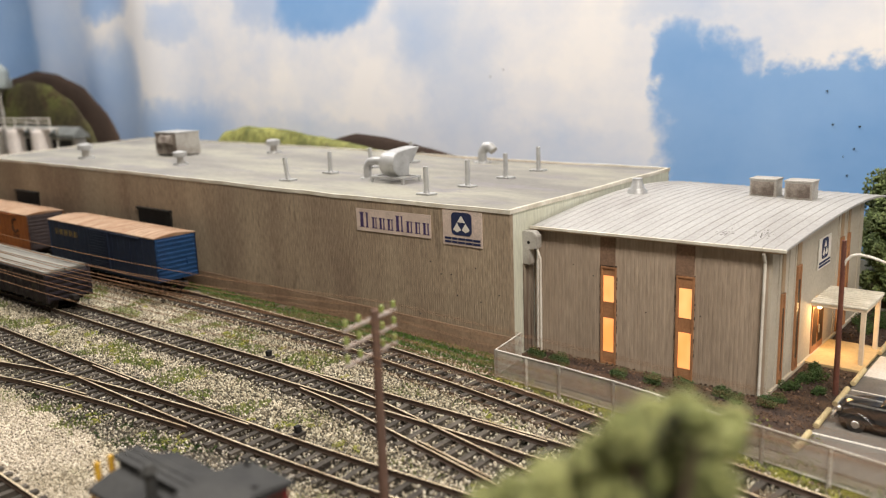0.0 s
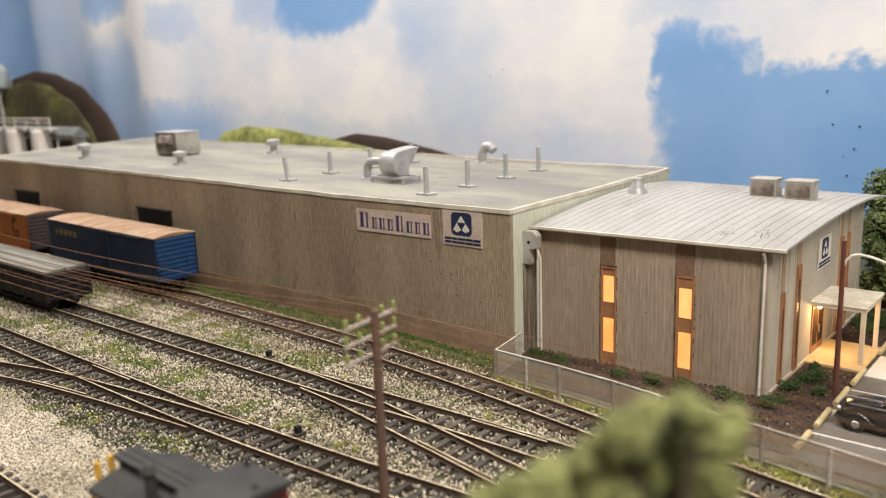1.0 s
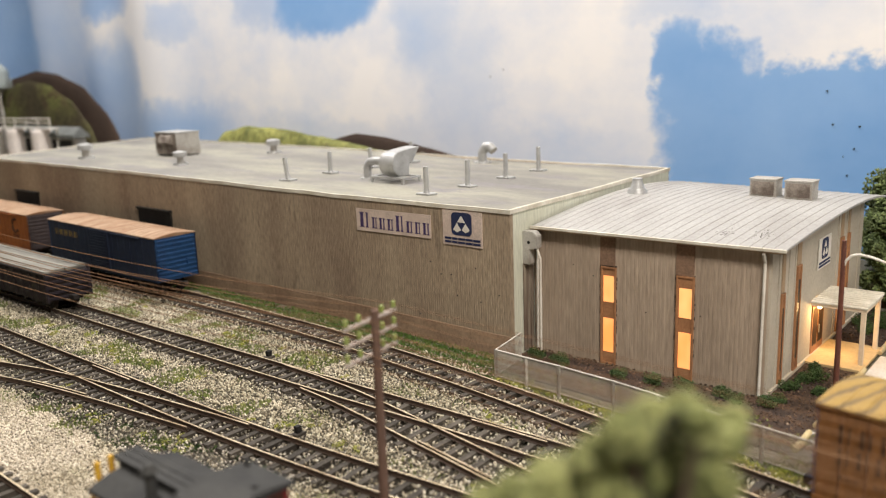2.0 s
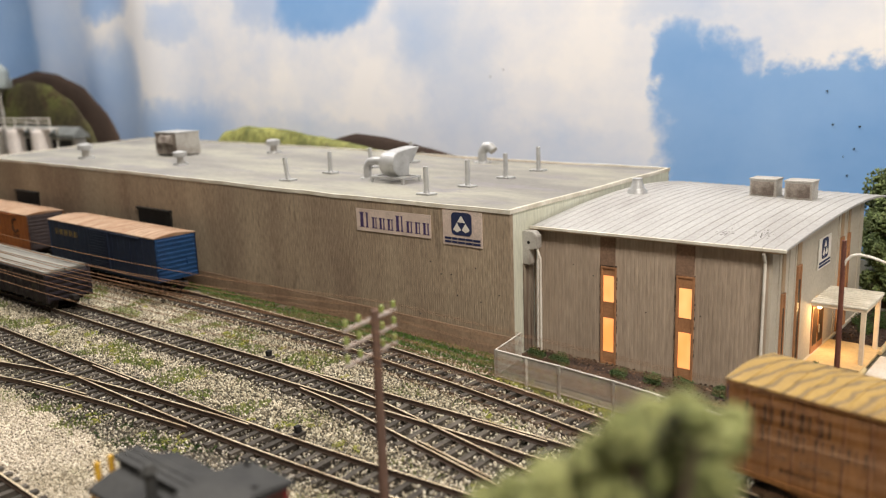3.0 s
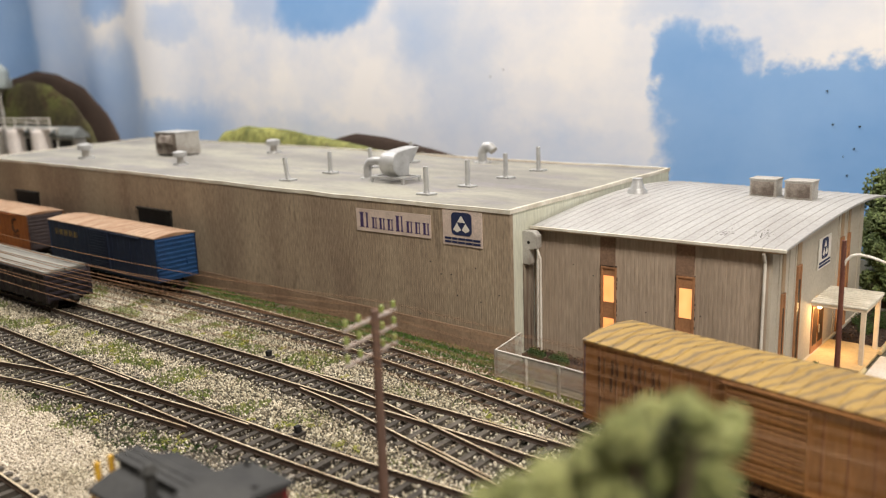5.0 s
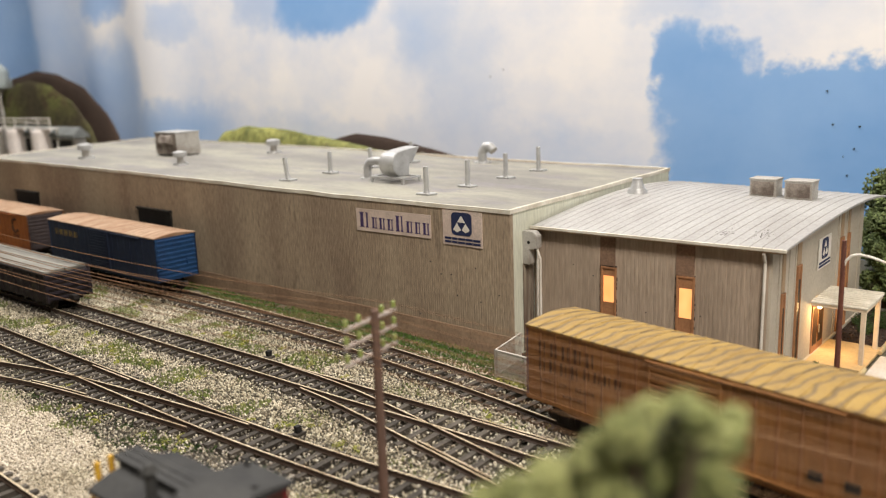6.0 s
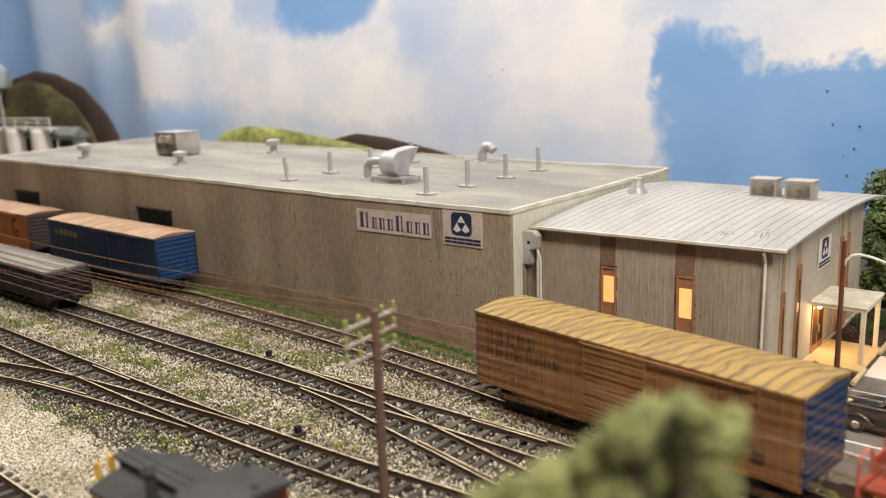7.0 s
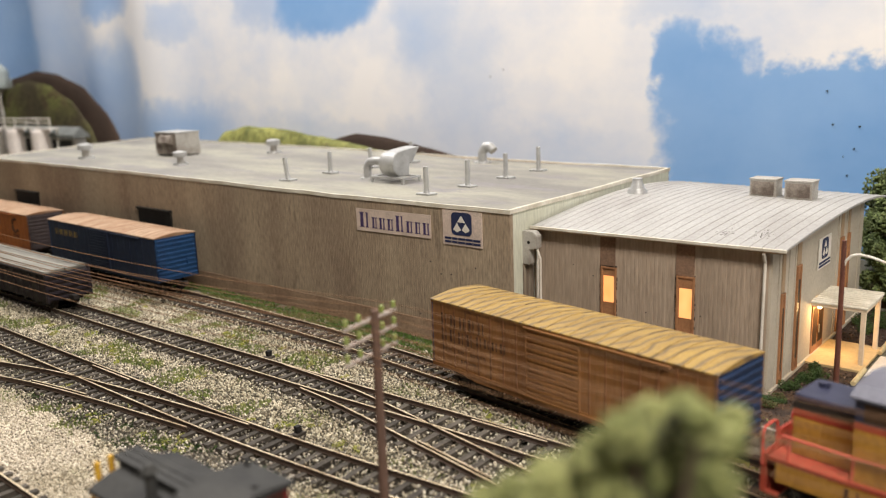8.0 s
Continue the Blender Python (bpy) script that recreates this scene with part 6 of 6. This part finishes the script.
for x, y in ((-19, -148), (-119, -87)):
    s = thing("switch_stand", "small dark switch stand beside the track", "switch stand", x, y, 0)
    one("base", (-2.2, 2.2, -3.0, 3.0, -0.5, 2.8), M_TIE, s, 0.3)
    one("lever_box", (-1.3, 1.3, -1.5, 1.5, 2.8, 6.2), M_BLACK, s, 0.3)


def line_y(line, x):
    return np.interp(x, [p[0] for p in line], [p[1] for p in line])


def off_track(x, y):
    """Distance to the nearest track's centre line."""
    d = np.full(len(x), 1e9)
    for line in (LINE_1, LINE_2, LINE_2B, LINE_3, LINE_3B, LINE_4):
        lx = [p[0] for p in line]
        ok = (x > lx[0]) & (x < lx[-1])
        d = np.where(ok, np.minimum(d, np.abs(y - line_y(line, x))), d)
    return d


def wander(x, y, scale, seed):
    """Smooth patchiness between 0 and 1."""
    rng = np.random.default_rng(seed)
    v = np.zeros(len(x))
    for k in range(7):
        a = rng.uniform(0, 2 * np.pi)
        f = rng.uniform(0.6, 1.9) / scale
        v += np.sin(2 * np.pi * f * (x * np.cos(a) + y * np.sin(a)) + rng.uniform(0, 6.3))
    return 0.5 + v / 7


def stones(name, x, y, z, r, mat, seed, label):
    rng = np.random.default_rng(seed)
    n = len(x)
    unit = np.array(((1, 0, 0), (0, 1, 0), (-1, 0, 0), (0, -1, 0), (0, 0, 1), (0, 0, -1)), float)
    rot = rng.normal(size=(n, 3, 3))
    q, _ = np.linalg.qr(rot)
    v = (unit[None] * rng.uniform(0.6, 1.25, (n, 6, 1))) @ q
    v = v * np.asarray(r)[:, None, None] + np.stack([x, y, z], axis=1)[:, None, :]
    f = np.array(((0, 1, 4), (1, 2, 4), (2, 3, 4), (3, 0, 4), (1, 0, 5), (2, 1, 5), (3, 2, 5), (0, 3, 5)))
    faces = (np.arange(n)[:, None, None] * 6 + f[None]).reshape(-1, 3)
    tagged(cloud_mesh(name, v.reshape(-1, 3), faces, mat), label, "ballast", kind="stuff")


def cinder_bed(x, y):
    """The dark mossy strip between the front track and the gravel lot."""
    return (y < np.minimum(line_y(LINE_3B, x), line_y(LINE_3, x)) - 10) & (y > -207 + 5 * (wander(x, y, 50, 8) - 0.5)) & (x > -215) & (x < 5)


def ballast():
    rng = np.random.default_rng(11)
    # between the tracks
    n = 190000
    x = rng.uniform(-520, 270, n)
    y = rng.uniform(-232, -22, n)
    d = off_track(x, y)
    wall_gap = y > line_y(LINE_1, x) + 15
    keep = (d > 13.5 + rng.normal(0, 1.5, n)) & (rng.uniform(size=n) < 0.97 - np.where(x > -50, 0.15, 0.62) * (wander(x, y, 55, 31) > 0.58)) & ~(wall_gap & (rng.uniform(size=n) < 0.72)) & ~(cinder_bed(x, y) & (rng.uniform(size=n) < 0.9))
    keep &= ~((x > 10) & (y > np.interp(x, [p[0] for p in FENCE_LINE[1:]], [p[1] for p in FENCE_LINE[1:]])))
    x, y, d = x[keep], y[keep], d[keep]
    r = rng.uniform(0.4, 0.82, len(x))
    stones("ballast", x, y, rng.uniform(-0.3, 0.9, len(x)), r, M_STONE, 1, "loose pale grey and white ballast stones")
    # dark stones in and beside the tracks
    n = 125000
    x = rng.uniform(-520, 300, n)
    y = rng.uniform(-232, -22, n)
    d = off_track(x, y)
    cinders = cinder_bed(x, y)
    keep = ((d < 17 + rng.normal(0, 2.5, n)) | cinders) & (rng.uniform(size=n) < 0.75)
    x, y = x[keep], y[keep]
    pale = rng.uniform(size=len(x)) < np.where(cinders[keep], 0.14, np.where((y > -90) | (x > 20), 0.40, 0.15))
    stones("pale_track_ballast", x[pale], y[pale], rng.uniform(1.2, 2.2, pale.sum()), rng.uniform(0.45, 0.8, pale.sum()), M_STONE, 12, "pale ballast stones lying between the ties")
    x, y = x[~pale], y[~pale]
    stones("track_ballast", x, y, rng.uniform(0.4, 1.7, len(x)), rng.uniform(0.45, 0.85, len(x)), M_STONE_DARK, 2, "dark cinder ballast between the ties")
    n = 26000
    x = rng.uniform(-900, -520, n)
    y = rng.uniform(-220, -14, n)
    stones("far_ballast", x, y, rng.uniform(-0.2, 0.8, n), rng.uniform(0.7, 1.3, n), M_STONE, 3, "pale ballast stones far along the yard")
    # gravel lot
    n = 165000
    x = rng.uniform(-300, 70, n)
    y = rng.uniform(-330, -178, n)
    edge = -215 + 12 * (wander(x, y, 60, 4) - 0.5) - 0.10 * (x + 60)
    keep = (y < edge) & (off_track(x, y) > 12) & ~((x < -180) & (y < -330))
    x, y = x[keep], y[keep]
    stones("gravel", x, y, rng.uniform(-0.2, 1.0, len(x)), rng.uniform(0.34, 0.68, len(x)), M_STONE_LOT, 5, "fine white limestone gravel of the lot")


ballast()


def tufts(name, x, y, h, w, mat, seed, label):
    """Short grass: two crossed blades a tuft."""
    rng = np.random.default_rng(seed)
    n = len(x)
    a = rng.uniform(0, np.pi, n)
    vs = []
    for k in range(2):
        c, s = np.cos(a + k * 1.5), np.sin(a + k * 1.5)
        lean = rng.normal(0, 0.45, (n, 2)) * h[:, None]
        zero = np.full(n, -0.3)
        vs += [np.stack([x - c * w, y - s * w, zero], 1), np.stack([x + c * w, y + s * w, zero], 1), np.stack([x + lean[:, 0], y + lean[:, 1], h], 1)]
    v = np.stack(vs, axis=1).reshape(-1, 3)
    base = np.arange(n)[:, None] * 6
    f = np.concatenate([base + np.array((0, 1, 2)), base + np.array((3, 4, 5))])
    tagged(cloud_mesh(name, v, f, mat), label, "grass", kind="stuff")


def greenery():
    rng = np.random.default_rng(21)
    n = 130000
    x = rng.uniform(-560, 330, n)
    y = rng.uniform(-215, -2, n)
    d = off_track(x, y)
    strip = (y > line_y(LINE_1, x) + 17) & (x < 12)
    fence_y = np.interp(x, [p[0] for p in FENCE_LINE[1:]], [p[1] for p in FENCE_LINE[1:]])
    side = (x > 12) & (y > line_y(LINE_1, x) + 14) & (y < fence_y + 6)
    patch = (wander(x, y, 55, 31) > 0.575) & (d > 14)
    keep = strip & (wander(x, y, 90, 32) > 0.1) | side & (rng.uniform(size=n) < 0.9) | patch & (rng.uniform(size=n) < np.where(x > -50, 0.22, 0.75))
    x, y = x[keep], y[keep]
    near = (y > line_y(LINE_1, x) + 15) & (x < 12)
    tufts("turf", x[near], y[near], rng.uniform(0.5, 1.5, near.sum()), rng.uniform(0.4, 0.9, near.sum()), M_GRASS_STRIP, 23, "bright green turf along the factory wall")
    x, y = x[~near], y[~near]
    tufts("grass", x, y, rng.uniform(0.9, 2.2, len(x)), rng.uniform(0.35, 0.8, len(x)), M_GRASS, 22, "short green static grass among the ballast")
    # dark moss on the cinders
    n = 16000
    x = rng.uniform(-215, 5, n)
    y = rng.uniform(-206, -175, n)
    keep = cinder_bed(x, y) & (wander(x, y, 34, 41) > 0.5)
    x, y = x[keep], y[keep]
    tufts("moss", x, y, rng.uniform(0.6, 1.6, len(x)), rng.uniform(0.4, 0.8, len(x)), M_MOSS, 27, "dark green moss on the cinders")
    # yellow-green foam weeds in clumps
    cs, rs = [], []
    spots = [(-120, -197), (-116, -195), (-126, -195), (-125, -178), (-58, -186), (-54, -184), (-63, -189), (-66, -184), (-85, -193), (-50, -190)]
    spots += [(float(rng.uniform(15, 300)), None) for _ in range(60)]
    spots += [(float(rng.uniform(-330, 120)), float(rng.choice((-136, -76, -80, -140, -190)) + rng.normal(0, 6))) for _ in range(46)]
    for px, py in spots:
        if py is None:
            fy = float(np.interp(px, [p[0] for p in FENCE_LINE[1:]], [p[1] for p in FENCE_LINE[1:]]))
            py = fy - float(rng.uniform(-1, 8)) * (0.4 if px < 120 else 1.0)
        for _ in range(3):
            cs.append((px + rng.normal(0, 2.2), py + rng.normal(0, 2.0), 0.8))
            rs.append(float(rng.uniform(0.9, 2.2)))
    v, f = leaves(cs, rs, 12000, 0.5, 9, 0.7)
    tagged(cloud_mesh("weeds", v, f, M_WEED), "yellow-green foam weeds along the track", "weeds", kind="stuff")
    # mulch chips
    n = 9000
    x = rng.uniform(2, 170, n)
    y = rng.uniform(-26, 215, n)
    keep = ((x > 141) | (y < 23)) & ~((y > 84) & (y < 132)) & (y > -20 - 0.06 * x)
    x, y = x[keep], y[keep]
    stones("mulch_chips", x, y, rng.uniform(-0.1, 0.6, len(x)), rng.uniform(0.4, 1.1, len(x)), M_MULCHCHIP, 25, "dark brown mulch chips")


M_MULCHCHIP = stone_material("bark_chips", [(0.0, (0.025, 0.015, 0.01)), (0.6, (0.068, 0.040, 0.026)), (0.97, (0.16, 0.10, 0.065)), (1.0, (0.45, 0.36, 0.28))])
greenery()


# ---- motion ----
def motions():
    (ax, ay), (bx, by) = TRAIN_LINE
    run = math.hypot(bx - ax, by - ay)
    ux, uy = (bx - ax) / run, (by - ay) / run
    ang = math.degrees(math.atan2(uy, ux))

    def stand(x):
        return pose(x * MM, (ay + (x - ax) * uy / ux) * MM, 0, 0, 0, ang)
    for car, x_end in TRAIN:
        walk(car, [(t, stand(x_end + TRAIN_SPEED * (8.0 - t))) for t in (0.0, 2.0, 4.0, 6.0, 8.0)])
    turn = math.degrees(TRAIN_SPEED / ux / 5.2)
    for w in moving_sets:
        p = w.matrix_basis.translation.copy()
        walk(w, [(k * 0.2, pose(p.x, p.y, p.z, 0, -turn * k * 0.2, 0)) for k in range(41)])


motions()
